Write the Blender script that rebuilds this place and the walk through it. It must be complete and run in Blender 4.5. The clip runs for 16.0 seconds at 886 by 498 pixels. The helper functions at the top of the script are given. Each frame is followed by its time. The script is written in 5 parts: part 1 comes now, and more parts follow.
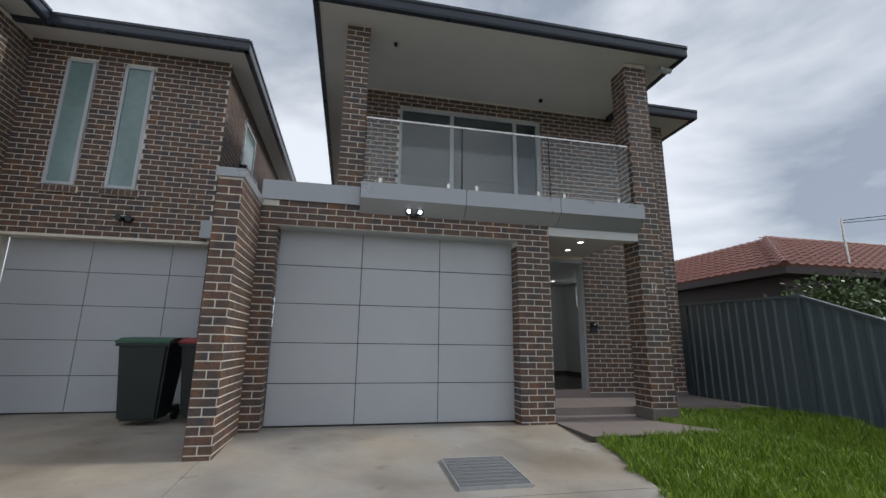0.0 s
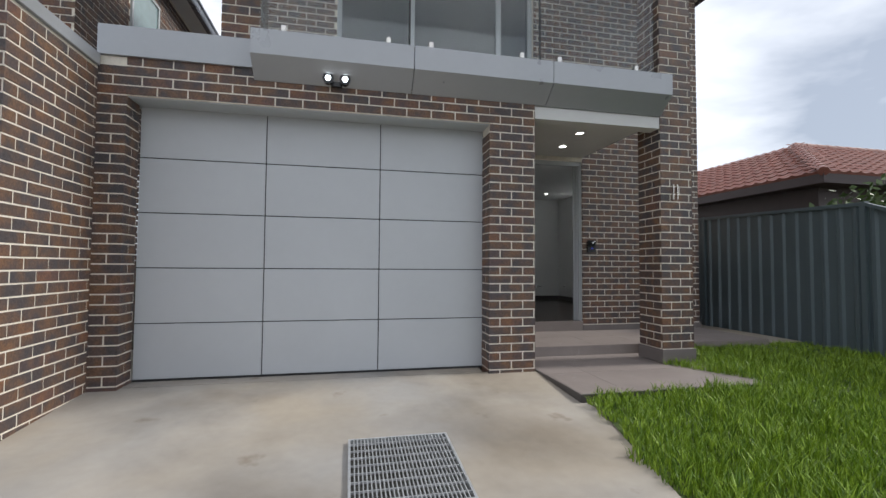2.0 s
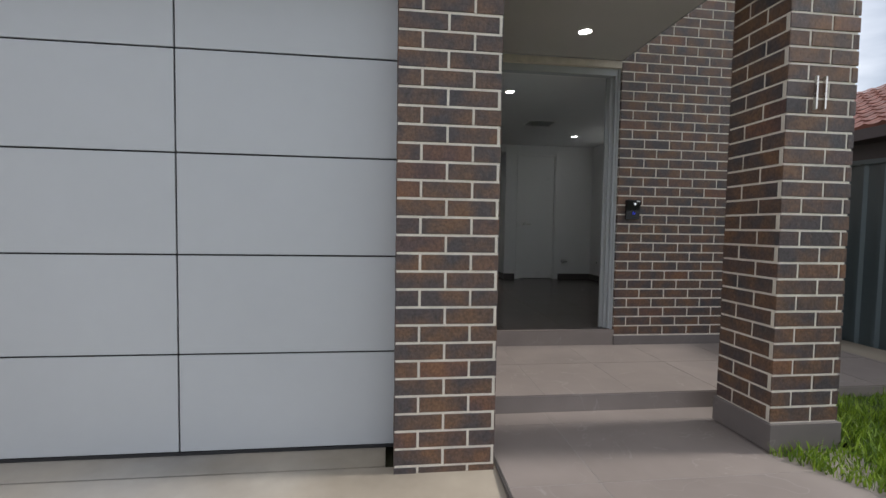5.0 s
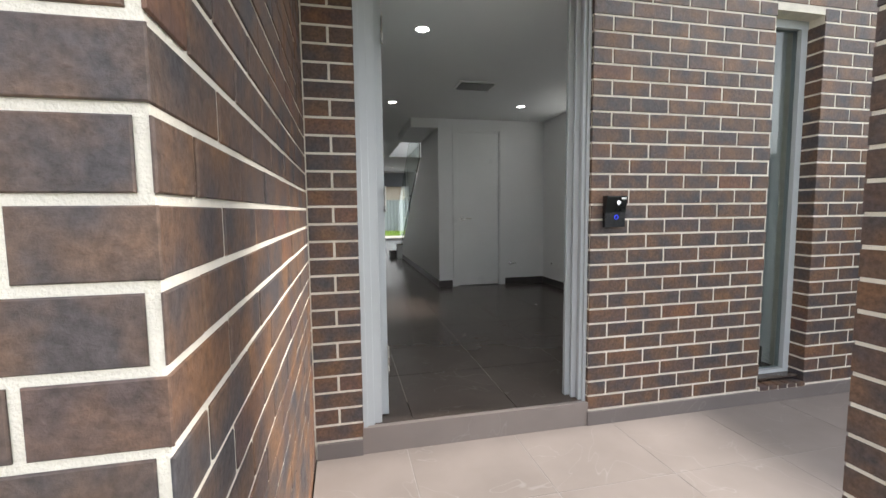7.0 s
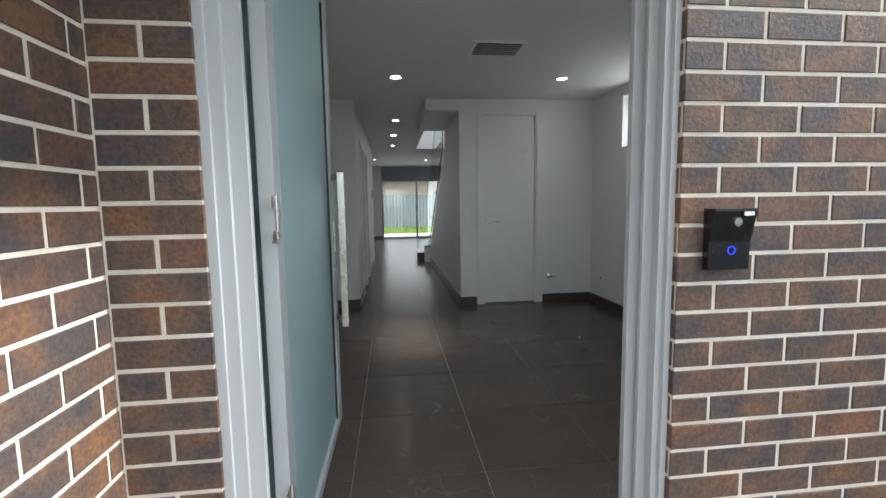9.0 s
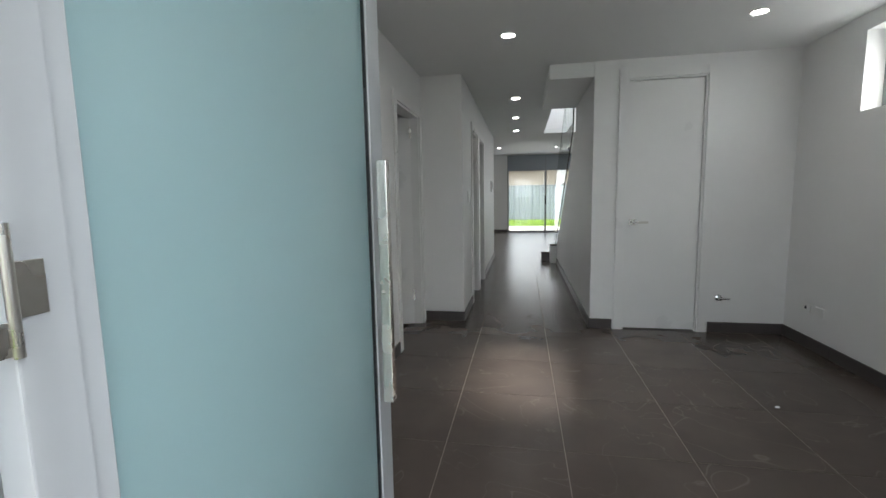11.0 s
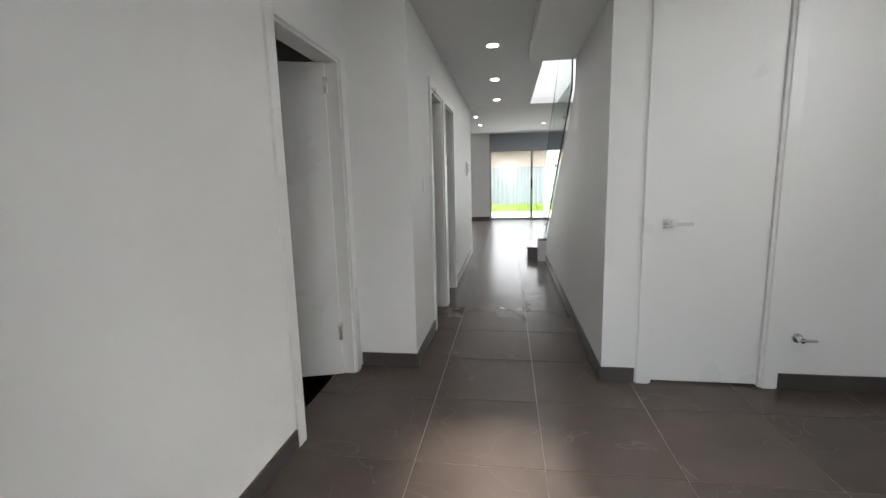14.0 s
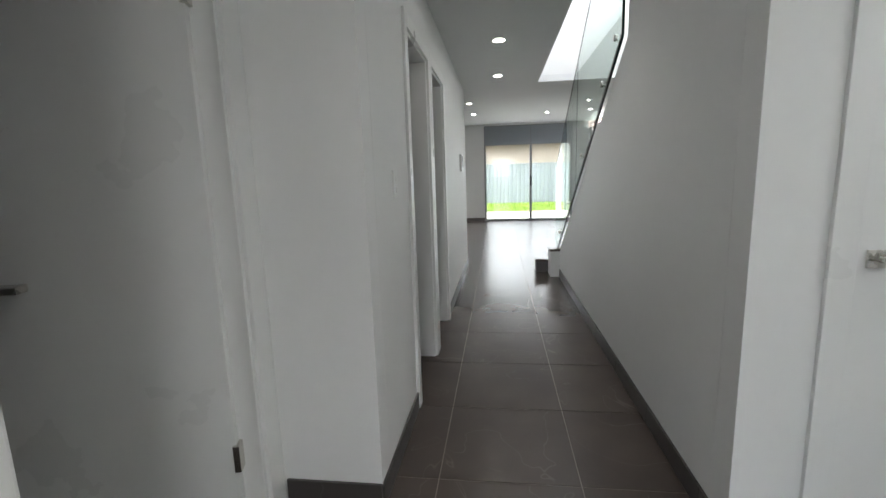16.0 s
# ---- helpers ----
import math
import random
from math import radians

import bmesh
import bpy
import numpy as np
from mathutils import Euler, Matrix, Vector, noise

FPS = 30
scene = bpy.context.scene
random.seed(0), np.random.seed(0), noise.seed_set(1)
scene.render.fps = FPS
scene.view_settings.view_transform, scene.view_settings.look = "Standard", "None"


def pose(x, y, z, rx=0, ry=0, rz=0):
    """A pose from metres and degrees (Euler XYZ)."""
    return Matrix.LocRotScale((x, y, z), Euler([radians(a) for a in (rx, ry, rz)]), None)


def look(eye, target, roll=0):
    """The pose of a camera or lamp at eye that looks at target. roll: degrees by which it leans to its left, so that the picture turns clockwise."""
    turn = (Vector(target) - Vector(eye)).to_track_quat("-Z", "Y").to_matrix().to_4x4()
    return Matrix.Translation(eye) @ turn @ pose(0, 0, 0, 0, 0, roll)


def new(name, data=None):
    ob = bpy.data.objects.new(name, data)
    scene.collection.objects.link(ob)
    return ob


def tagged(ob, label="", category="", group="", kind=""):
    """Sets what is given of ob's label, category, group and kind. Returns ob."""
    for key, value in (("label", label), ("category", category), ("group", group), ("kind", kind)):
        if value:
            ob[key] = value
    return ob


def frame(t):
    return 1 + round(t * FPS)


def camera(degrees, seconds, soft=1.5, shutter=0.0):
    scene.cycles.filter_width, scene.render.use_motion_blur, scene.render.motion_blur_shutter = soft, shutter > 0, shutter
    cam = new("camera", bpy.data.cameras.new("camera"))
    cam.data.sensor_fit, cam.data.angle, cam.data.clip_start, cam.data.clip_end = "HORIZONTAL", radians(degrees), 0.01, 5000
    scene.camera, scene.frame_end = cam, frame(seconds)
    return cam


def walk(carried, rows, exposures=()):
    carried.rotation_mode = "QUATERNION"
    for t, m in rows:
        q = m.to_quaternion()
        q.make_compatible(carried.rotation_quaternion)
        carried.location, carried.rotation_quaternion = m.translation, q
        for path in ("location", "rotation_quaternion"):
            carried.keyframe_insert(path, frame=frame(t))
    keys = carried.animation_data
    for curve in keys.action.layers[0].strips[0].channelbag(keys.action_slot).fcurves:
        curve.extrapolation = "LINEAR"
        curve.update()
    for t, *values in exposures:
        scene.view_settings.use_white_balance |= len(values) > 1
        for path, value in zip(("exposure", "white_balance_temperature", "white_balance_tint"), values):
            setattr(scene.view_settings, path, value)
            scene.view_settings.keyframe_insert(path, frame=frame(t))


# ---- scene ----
cam = camera(90.7, 16.0)
PATH = [
    (0, (0.079, 0.111, 1.008), (0.479, 2.023, 1.435), 0.7),
    (0.5, (0.32, 0.48, 1.009), (0.724, 2.409, 1.343), 0.6),
    (1, (0.52, 0.845, 1.015), (0.931, 2.789, 1.244), 0.5),
    (1.5, (0.771, 1.263, 1.058), (1.188, 3.215, 1.181), 0.4),
    (2, (0.994, 1.662, 1.042), (1.409, 3.617, 1.121), 0.4),
    (2.5, (1.25, 2.104, 1.1), (1.631, 4.066, 1.149), 0.3),
    (3, (1.509, 2.424, 1.124), (1.813, 4.4, 1.148), 0.4),
    (3.5, (1.736, 2.783, 1.113), (1.979, 4.768, 1.103), 0.4),
    (4, (1.937, 3.106, 1.171), (2.148, 5.094, 1.12), 0.4),
    (4.2, (2.027, 3.244, 1.157), (2.231, 5.233, 1.099), 0.4),
    (6.3, (2.772, 4.748, 1.245), (3.136, 6.707, 1.082), -0.3),
    (6.5, (2.856, 4.93, 1.275), (3.246, 6.884, 1.107), -1.1),
    (7, (2.996, 5.327, 1.365), (3.435, 7.271, 1.191), -0.6),
    (7.5, (3.149, 5.596, 1.429), (3.611, 7.533, 1.242), -0.4),
    (8, (3.314, 5.842, 1.454), (3.749, 7.783, 1.254), -0.7),
    (8.5, (3.419, 6.11, 1.447), (3.749, 8.072, 1.243), -0.8),
    (9, (3.525, 6.367, 1.46), (3.755, 8.343, 1.258), -0.9),
    (9.5, (3.578, 6.63, 1.46), (3.701, 8.615, 1.252), -0.8),
    (10, (3.646, 6.822, 1.508), (3.57, 8.808, 1.283), -1.6),
    (10.2, (3.658, 6.92, 1.509), (3.501, 8.901, 1.281), -1.3),
    (12.3, (3.759, 7.816, 1.518), (3.318, 9.749, 1.262), -1.7),
    (12.5, (3.756, 7.899, 1.502), (3.364, 9.842, 1.235), -1.6),
    (13, (3.78, 8.172, 1.518), (3.47, 10.126, 1.221), -1.4),
    (13.5, (3.784, 8.449, 1.511), (3.495, 10.404, 1.201), -1.3),
    (14, (3.75, 8.758, 1.54), (3.456, 10.711, 1.224), -1.4),
    (14.5, (3.713, 9.099, 1.516), (3.425, 11.052, 1.194), -1.3),
    (15, (3.676, 9.415, 1.534), (3.402, 11.37, 1.212), -1.4),
    (15.5, (3.593, 9.783, 1.546), (3.318, 11.737, 1.223), -1.3),
    (16, (3.589, 10.078, 1.525), (3.333, 12.034, 1.199), -1.8),
]
EXPO = [(0, -0.45, 6200, 9), (1.5, 0.02, 6300, 10), (4.2, 0.08, 6300, 10), (6.3, 0.7, 6500, 10), (7, 1.4, 6500, 10), (8.2, 1.52, 6350, 9), (10.2, 1.85, 6150, 7), (12.3, 2.64, 6700, 12), (14.5, 2.78, 6450, 11), (16, 2.7, 6400, 9)]
walk(cam, [(t, look(eye, target, roll)) for t, eye, target, roll in PATH], EXPO)

# ---- world and light ----
def make_world():
    w = bpy.data.worlds.new("overcast_sky")
    w.use_nodes = True
    scene.world = w
    nt = w.node_tree
    nt.nodes.clear()
    out = nt.nodes.new("ShaderNodeOutputWorld")
    bg = nt.nodes.new("ShaderNodeBackground")
    sky = nt.nodes.new("ShaderNodeTexSky")
    sky.sky_type, sky.sun_disc = "NISHITA", False
    sky.sun_elevation, sky.sun_rotation = radians(40.5), radians(92)
    tc = nt.nodes.new("ShaderNodeTexCoord")
    mp = nt.nodes.new("ShaderNodeMapping")
    mp.inputs["Scale"].default_value = (1.0, 1.0, 2.2)
    n1 = nt.nodes.new("ShaderNodeTexNoise")
    n1.inputs["Scale"].default_value, n1.inputs["Detail"].default_value = 1.7, 6
    n1.inputs["Roughness"].default_value = 0.52
    n1.inputs["Distortion"].default_value = 0.35
    r1 = nt.nodes.new("ShaderNodeValToRGB")
    e = r1.color_ramp.elements
    e[0].position, e[0].color = 0.37, (4.0, 4.4, 5.1, 1)
    e[1].position, e[1].color = 0.60, (11.0, 11.1, 11.4, 1)
    mix = nt.nodes.new("ShaderNodeMixRGB")
    mix.inputs[0].default_value = 0.86
    nt.links.new(tc.outputs["Generated"], mp.inputs["Vector"])
    nt.links.new(mp.outputs[0], n1.inputs["Vector"])
    nt.links.new(n1.outputs["Fac"], r1.inputs[0])
    nt.links.new(sky.outputs[0], mix.inputs[1])
    nt.links.new(r1.outputs[0], mix.inputs[2])
    nt.links.new(mix.outputs[0], bg.inputs[0])
    bg.inputs[1].default_value = 0.122
    nt.links.new(bg.outputs[0], out.inputs[0])


make_world()
sun = new("sun", bpy.data.lights.new("sun", "SUN"))
sun.data.energy, sun.data.angle, sun.data.color = 2.7, radians(8), (1.0, 0.95, 0.87)
sun.matrix_world = look((8.0, -0.24, 6.85), (0, 0, 0))


def lamp_area(name, m, sx, sy, power, colour):
    la = bpy.data.lights.new(name, "AREA")
    la.shape, la.size, la.size_y, la.energy, la.color = "RECTANGLE", sx, sy, power, colour
    ob = new(name, la)
    ob.matrix_world = m
    return ob


# daylight through the entry door, the slot window, the high side window and the rear doors
DAY = (0.93, 0.97, 1.0)
lamp_area("entry_daylight", pose(3.72, 7.66, 1.4, 90, 0, 0), 0.9, 2.1, 0.75, DAY)
lamp_area("slot_daylight", pose(5.715, 7.72, 1.4, 90, 0, 0), 0.26, 2.1, 0.25, DAY)
lamp_area("side_daylight", pose(6.03, 10.22, 2.28, 0, 90, 0), 0.42, 1.0, 0.5, DAY)
lamp_area("rear_daylight", pose(4.4, 22.2, 1.35, -90, 0, 0), 2.1, 1.9, 2.2, DAY)

# ---- materials ----
def mat(name, col, rough=0.6, metal=0.0, var=0.12, scale=6.0, bump=0.0, bscale=120.0, spec=0.5, obj=0.0, coat=0.0, detail=5, rv=0.06):
    """A surface with two scales of colour variation, grain relief and a roughness that varies."""
    m = bpy.data.materials.new(name)
    m.use_nodes = True
    nt = m.node_tree
    b = nt.nodes["Principled BSDF"]
    b.inputs["Metallic"].default_value = metal
    b.inputs["Specular IOR Level"].default_value = spec
    b.inputs["Coat Weight"].default_value = coat
    tc = nt.nodes.new("ShaderNodeNewGeometry")
    n1 = nt.nodes.new("ShaderNodeTexNoise")
    n1.inputs["Scale"].default_value, n1.inputs["Detail"].default_value = scale, detail
    n2 = nt.nodes.new("ShaderNodeTexNoise")
    n2.inputs["Scale"].default_value, n2.inputs["Detail"].default_value = scale * 9, 3
    nt.links.new(tc.outputs["Position"], n1.inputs["Vector"])
    nt.links.new(tc.outputs["Position"], n2.inputs["Vector"])
    add = nt.nodes.new("ShaderNodeMath")
    add.operation = "MULTIPLY_ADD"
    add.inputs[1].default_value = 0.35
    nt.links.new(n2.outputs["Fac"], add.inputs[0])
    nt.links.new(n1.outputs["Fac"], add.inputs[2])
    fac = add.outputs[0]
    if obj:
        oi = nt.nodes.new("ShaderNodeObjectInfo")
        a2 = nt.nodes.new("ShaderNodeMath")
        a2.operation = "MULTIPLY_ADD"
        a2.inputs[1].default_value = obj
        nt.links.new(oi.outputs["Random"], a2.inputs[0])
        nt.links.new(fac, a2.inputs[2])
        fac = a2.outputs[0]
    mr = nt.nodes.new("ShaderNodeMapRange")
    mr.inputs[1].default_value, mr.inputs[2].default_value = 0.35, 1.0 + obj
    mr.inputs[3].default_value, mr.inputs[4].default_value = 1 - var, 1 + var
    nt.links.new(fac, mr.inputs[0])
    mul = nt.nodes.new("ShaderNodeVectorMath")
    mul.operation = "SCALE"
    mul.inputs[0].default_value = col[:3]
    nt.links.new(mr.outputs[0], mul.inputs["Scale"])
    nt.links.new(mul.outputs[0], b.inputs["Base Color"])
    rr = nt.nodes.new("ShaderNodeMapRange")
    rr.inputs[1].default_value, rr.inputs[2].default_value = 0.3, 0.8
    rr.inputs[3].default_value, rr.inputs[4].default_value = max(0.02, rough - rv), min(1, rough + rv)
    nt.links.new(n1.outputs["Fac"], rr.inputs[0])
    nt.links.new(rr.outputs[0], b.inputs["Roughness"])
    if bump:
        n3 = nt.nodes.new("ShaderNodeTexNoise")
        n3.inputs["Scale"].default_value, n3.inputs["Detail"].default_value = bscale, 4
        nt.links.new(tc.outputs["Position"], n3.inputs["Vector"])
        bp = nt.nodes.new("ShaderNodeBump")
        bp.inputs["Strength"].default_value, bp.inputs["Distance"].default_value = bump, 0.01
        nt.links.new(n3.outputs["Fac"], bp.inputs["Height"])
        nt.links.new(bp.outputs[0], b.inputs["Normal"])
    return m


def brick_mat(name, island):
    """Fired clay: brown, charcoal and rust by the brick, flashed patches within it, pitted face."""
    m = bpy.data.materials.new(name)
    m.use_nodes = True
    nt = m.node_tree
    b = nt.nodes["Principled BSDF"]
    geo = nt.nodes.new("ShaderNodeNewGeometry")
    if island:
        rnd = geo.outputs["Random Per Island"]
    else:
        rnd = nt.nodes.new("ShaderNodeObjectInfo").outputs["Random"]
    ramp = nt.nodes.new("ShaderNodeValToRGB")
    ramp.color_ramp.interpolation = "LINEAR"
    cols = [(0.0, (0.078, 0.0546, 0.0468)), (0.3, (0.1066, 0.065, 0.0494)), (0.55, (0.0676, 0.0559, 0.0559)), (0.72, (0.145, 0.072, 0.045)), (0.86, (0.074, 0.060, 0.060)), (1.0, (0.21, 0.078, 0.040))]
    el = ramp.color_ramp.elements
    el[0].position, el[0].color = 0, (*cols[0][1], 1)
    el[1].position, el[1].color = 1, (*cols[-1][1], 1)
    for p, c in cols[1:-1]:
        x = el.new(p)
        x.color = (*c, 1)
    nt.links.new(rnd, ramp.inputs[0])
    n1 = nt.nodes.new("ShaderNodeTexNoise")
    n1.inputs["Scale"].default_value, n1.inputs["Detail"].default_value = 8, 5
    nt.links.new(geo.outputs["Position"], n1.inputs["Vector"])
    flash = nt.nodes.new("ShaderNodeValToRGB")
    fe = flash.color_ramp.elements
    fe[0].position, fe[0].color = 0.38, (0.066, 0.068, 0.080, 1)
    fe[1].position, fe[1].color = 0.68, (0.27, 0.138, 0.064, 1)
    nt.links.new(n1.outputs["Fac"], flash.inputs[0])
    mx = nt.nodes.new("ShaderNodeMixRGB")
    mx.inputs[0].default_value = 0.55
    nt.links.new(ramp.outputs[0], mx.inputs[1])
    nt.links.new(flash.outputs[0], mx.inputs[2])
    n2 = nt.nodes.new("ShaderNodeTexNoise")
    n2.inputs["Scale"].default_value, n2.inputs["Detail"].default_value = 75, 6
    n2.inputs["Roughness"].default_value = 0.65
    nt.links.new(geo.outputs["Position"], n2.inputs["Vector"])
    mr = nt.nodes.new("ShaderNodeMapRange")
    mr.inputs[1].default_value, mr.inputs[2].default_value, mr.inputs[3].default_value, mr.inputs[4].default_value = 0.3, 0.7, 0.50, 1.16
    nt.links.new(n2.outputs["Fac"], mr.inputs[0])
    sc = nt.nodes.new("ShaderNodeVectorMath")
    sc.operation = "SCALE"
    nt.links.new(mx.outputs[0], sc.inputs[0])
    nt.links.new(mr.outputs[0], sc.inputs["Scale"])
    nt.links.new(sc.outputs[0], b.inputs["Base Color"])
    b.inputs["Roughness"].default_value = 0.62
    bp = nt.nodes.new("ShaderNodeBump")
    bp.inputs["Strength"].default_value, bp.inputs["Distance"].default_value = 0.55, 0.006
    nt.links.new(n2.outputs["Fac"], bp.inputs["Height"])
    nt.links.new(bp.outputs[0], b.inputs["Normal"])
    return m


def tile_mat(name, base, vein, rough, spec=0.5, amount=0.2):
    """Porcelain tile: cloudy stone colour with a few thin pale veins."""
    m = bpy.data.materials.new(name)
    m.use_nodes = True
    nt = m.node_tree
    b = nt.nodes["Principled BSDF"]
    geo = nt.nodes.new("ShaderNodeNewGeometry")
    oi = nt.nodes.new("ShaderNodeObjectInfo")
    shift = nt.nodes.new("ShaderNodeVectorMath")
    shift.operation = "MULTIPLY_ADD"
    shift.inputs[1].default_value = (7.3, 3.1, 5.7)
    comb = nt.nodes.new("ShaderNodeCombineXYZ")
    for k in range(3):
        nt.links.new(oi.outputs["Random"], comb.inputs[k])
    nt.links.new(comb.outputs[0], shift.inputs[0])
    nt.links.new(geo.outputs["Position"], shift.inputs[2])
    n1 = nt.nodes.new("ShaderNodeTexNoise")
    n1.inputs["Scale"].default_value, n1.inputs["Detail"].default_value = 3.2, 7
    nt.links.new(shift.outputs[0], n1.inputs["Vector"])
    mr = nt.nodes.new("ShaderNodeMapRange")
    mr.inputs[1].default_value, mr.inputs[2].default_value, mr.inputs[3].default_value, mr.inputs[4].default_value = 0.3, 0.7, 0.9, 1.1
    nt.links.new(n1.outputs["Fac"], mr.inputs[0])
    sc = nt.nodes.new("ShaderNodeVectorMath")
    sc.operation = "SCALE"
    sc.inputs[0].default_value = base
    nt.links.new(mr.outputs[0], sc.inputs["Scale"])
    # veins: thin lines where a warped noise crosses its middle
    n2 = nt.nodes.new("ShaderNodeTexNoise")
    n2.inputs["Scale"].default_value, n2.inputs["Detail"].default_value, n2.inputs["Distortion"].default_value = 1.6, 3, 1.2
    nt.links.new(shift.outputs[0], n2.inputs["Vector"])
    ramp = nt.nodes.new("ShaderNodeValToRGB")
    el = ramp.color_ramp.elements
    el[0].position, el[0].color = 0.4965, (0, 0, 0, 1)
    el[1].position, el[1].color = 0.5035, (0, 0, 0, 1)
    x = el.new(0.5)
    x.color = (amount, amount, amount, 1)
    nt.links.new(n2.outputs["Fac"], ramp.inputs[0])
    mx = nt.nodes.new("ShaderNodeMixRGB")
    mx.inputs[2].default_value = (*vein, 1)
    nt.links.new(ramp.outputs[0], mx.inputs[0])
    nt.links.new(sc.outputs[0], mx.inputs[1])
    nt.links.new(mx.outputs[0], b.inputs["Base Color"])
    b.inputs["Specular IOR Level"].default_value = spec
    rr = nt.nodes.new("ShaderNodeMapRange")
    rr.inputs[1].default_value, rr.inputs[2].default_value, rr.inputs[3].default_value, rr.inputs[4].default_value = 0.3, 0.7, rough, rough
    nt.links.new(n1.outputs["Fac"], rr.inputs[0])
    nt.links.new(rr.outputs[0], b.inputs["Roughness"])
    return m


def concrete_mat(name):
    m = mat(name, (0.345, 0.315, 0.275), 0.75, var=0.16, scale=1.6, bump=0.12, bscale=220, detail=8)
    nt = m.node_tree
    b = nt.nodes["Principled BSDF"]
    src = b.inputs["Base Color"].links[0].from_socket
    geo = nt.nodes.new("ShaderNodeNewGeometry")
    n = nt.nodes.new("ShaderNodeTexNoise")
    n.inputs["Scale"].default_value, n.inputs["Detail"].default_value, n.inputs["Distortion"].default_value = 0.7, 7, 0.25
    nt.links.new(geo.outputs["Position"], n.inputs["Vector"])
    r = nt.nodes.new("ShaderNodeValToRGB")
    el = r.color_ramp.elements
    el[0].position, el[0].color = 0.47, (1, 1, 1, 1)
    el[1].position, el[1].color = 0.68, (0.60, 0.58, 0.56, 1)
    nt.links.new(n.outputs["Fac"], r.inputs[0])
    mx = nt.nodes.new("ShaderNodeMixRGB")
    mx.blend_type = "MULTIPLY"
    mx.inputs[0].default_value = 1
    nt.links.new(src, mx.inputs[1])
    nt.links.new(r.outputs[0], mx.inputs[2])
    # cool cement and warm clay tints, then a few dark drip marks
    last = mx.outputs[0]
    for scale, lo, hi, ca, cb in ((0.55, 0.40, 0.60, (0.95, 0.99, 1.06, 1), (1.05, 1.0, 0.92, 1)), (2.6, 0.66, 0.72, (1, 1, 1, 1), (0.70, 0.65, 0.60, 1))):
        nz = nt.nodes.new("ShaderNodeTexNoise")
        nz.inputs["Scale"].default_value, nz.inputs["Detail"].default_value = scale, 6
        nt.links.new(geo.outputs["Position"], nz.inputs["Vector"])
        rp = nt.nodes.new("ShaderNodeValToRGB")
        q = rp.color_ramp.elements
        q[0].position, q[0].color, q[1].position, q[1].color = lo, ca, hi, cb
        nt.links.new(nz.outputs["Fac"], rp.inputs[0])
        m2 = nt.nodes.new("ShaderNodeMixRGB")
        m2.blend_type = "MULTIPLY"
        m2.inputs[0].default_value = 1
        nt.links.new(last, m2.inputs[1])
        nt.links.new(rp.outputs[0], m2.inputs[2])
        last = m2.outputs[0]
    nt.links.new(last, b.inputs["Base Color"])
    return m


def glass_mat(name, col, rough=0.0, trans=1.0, ior=1.45):
    m = bpy.data.materials.new(name)
    m.use_nodes = True
    b = m.node_tree.nodes["Principled BSDF"]
    b.inputs["Base Color"].default_value = (*col, 1)
    b.inputs["Roughness"].default_value = rough
    b.inputs["Transmission Weight"].default_value = trans
    b.inputs["IOR"].default_value = ior
    return m


def emit_mat(name, col, power):
    m = bpy.data.materials.new(name)
    m.use_nodes = True
    b = m.node_tree.nodes["Principled BSDF"]
    b.inputs["Base Color"].default_value = (*col, 1)
    b.inputs["Emission Color"].default_value = (*col, 1)
    b.inputs["Emission Strength"].default_value = power
    return m


BRICK, BRICK_JOINED = brick_mat("brick_clay", False), brick_mat("brick_clay_joined", True)
MORTAR = mat("mortar", (0.74, 0.69, 0.60), 0.9, var=0.15, scale=14, bump=0.4, bscale=260)
PANEL = mat("garage_panel_paint", (0.46, 0.48, 0.50), 0.38, var=0.04, scale=1.4, bump=0.05, bscale=500)
GAP = mat("dark_rubber", (0.02, 0.02, 0.022), 0.7)
CONCRETE = concrete_mat("driveway_concrete")
ALU = mat("pale_grey_powder_coat", (0.46, 0.49, 0.51), 0.36, var=0.05, scale=3)
CLAD = mat("grey_cladding", (0.36, 0.375, 0.395), 0.32, metal=0.25, var=0.05, scale=2)
NAVY = mat("dark_blue_gutter_paint", (0.030, 0.038, 0.055), 0.32, var=0.1, scale=3)
SOFFIT = mat("soffit_paint", (0.66, 0.66, 0.65), 0.7, var=0.04, scale=2)
WHITE = mat("white_wall_paint", (0.80, 0.80, 0.795), 0.55, var=0.025, scale=2.0, bump=0.04, bscale=300)
CEILM = mat("white_ceiling_paint", (0.74, 0.745, 0.745), 0.7, var=0.02, scale=1.5)
GLOSS = mat("white_door_enamel", (0.80, 0.80, 0.79), 0.32, var=0.02, scale=2)
TILE = tile_mat("dark_floor_tile", (0.082, 0.064, 0.055), (0.30, 0.27, 0.24), 0.26, spec=0.32, amount=0.16)
PORCH_TILE = tile_mat("grey_porch_tile", (0.24, 0.205, 0.19), (0.5, 0.48, 0.46), 0.5)
PLINTH = tile_mat("plinth_tile", (0.165, 0.145, 0.138), (0.4, 0.38, 0.36), 0.45)
GROUT_DARK = mat("floor_grout", (0.20, 0.165, 0.135), 0.9, var=0.15, scale=20)
GROUT = mat("tile_grout", (0.34, 0.32, 0.30), 0.9, var=0.1, scale=20)
SKIRT = tile_mat("skirting_tile", (0.070, 0.062, 0.060), (0.2, 0.2, 0.2), 0.35)
GLASS = glass_mat("clear_glass", (0.93, 0.97, 0.96))
STAIR_GLASS = glass_mat("greenish_glass", (0.80, 0.91, 0.87))
TINT = glass_mat("grey_glass", (0.55, 0.62, 0.62))
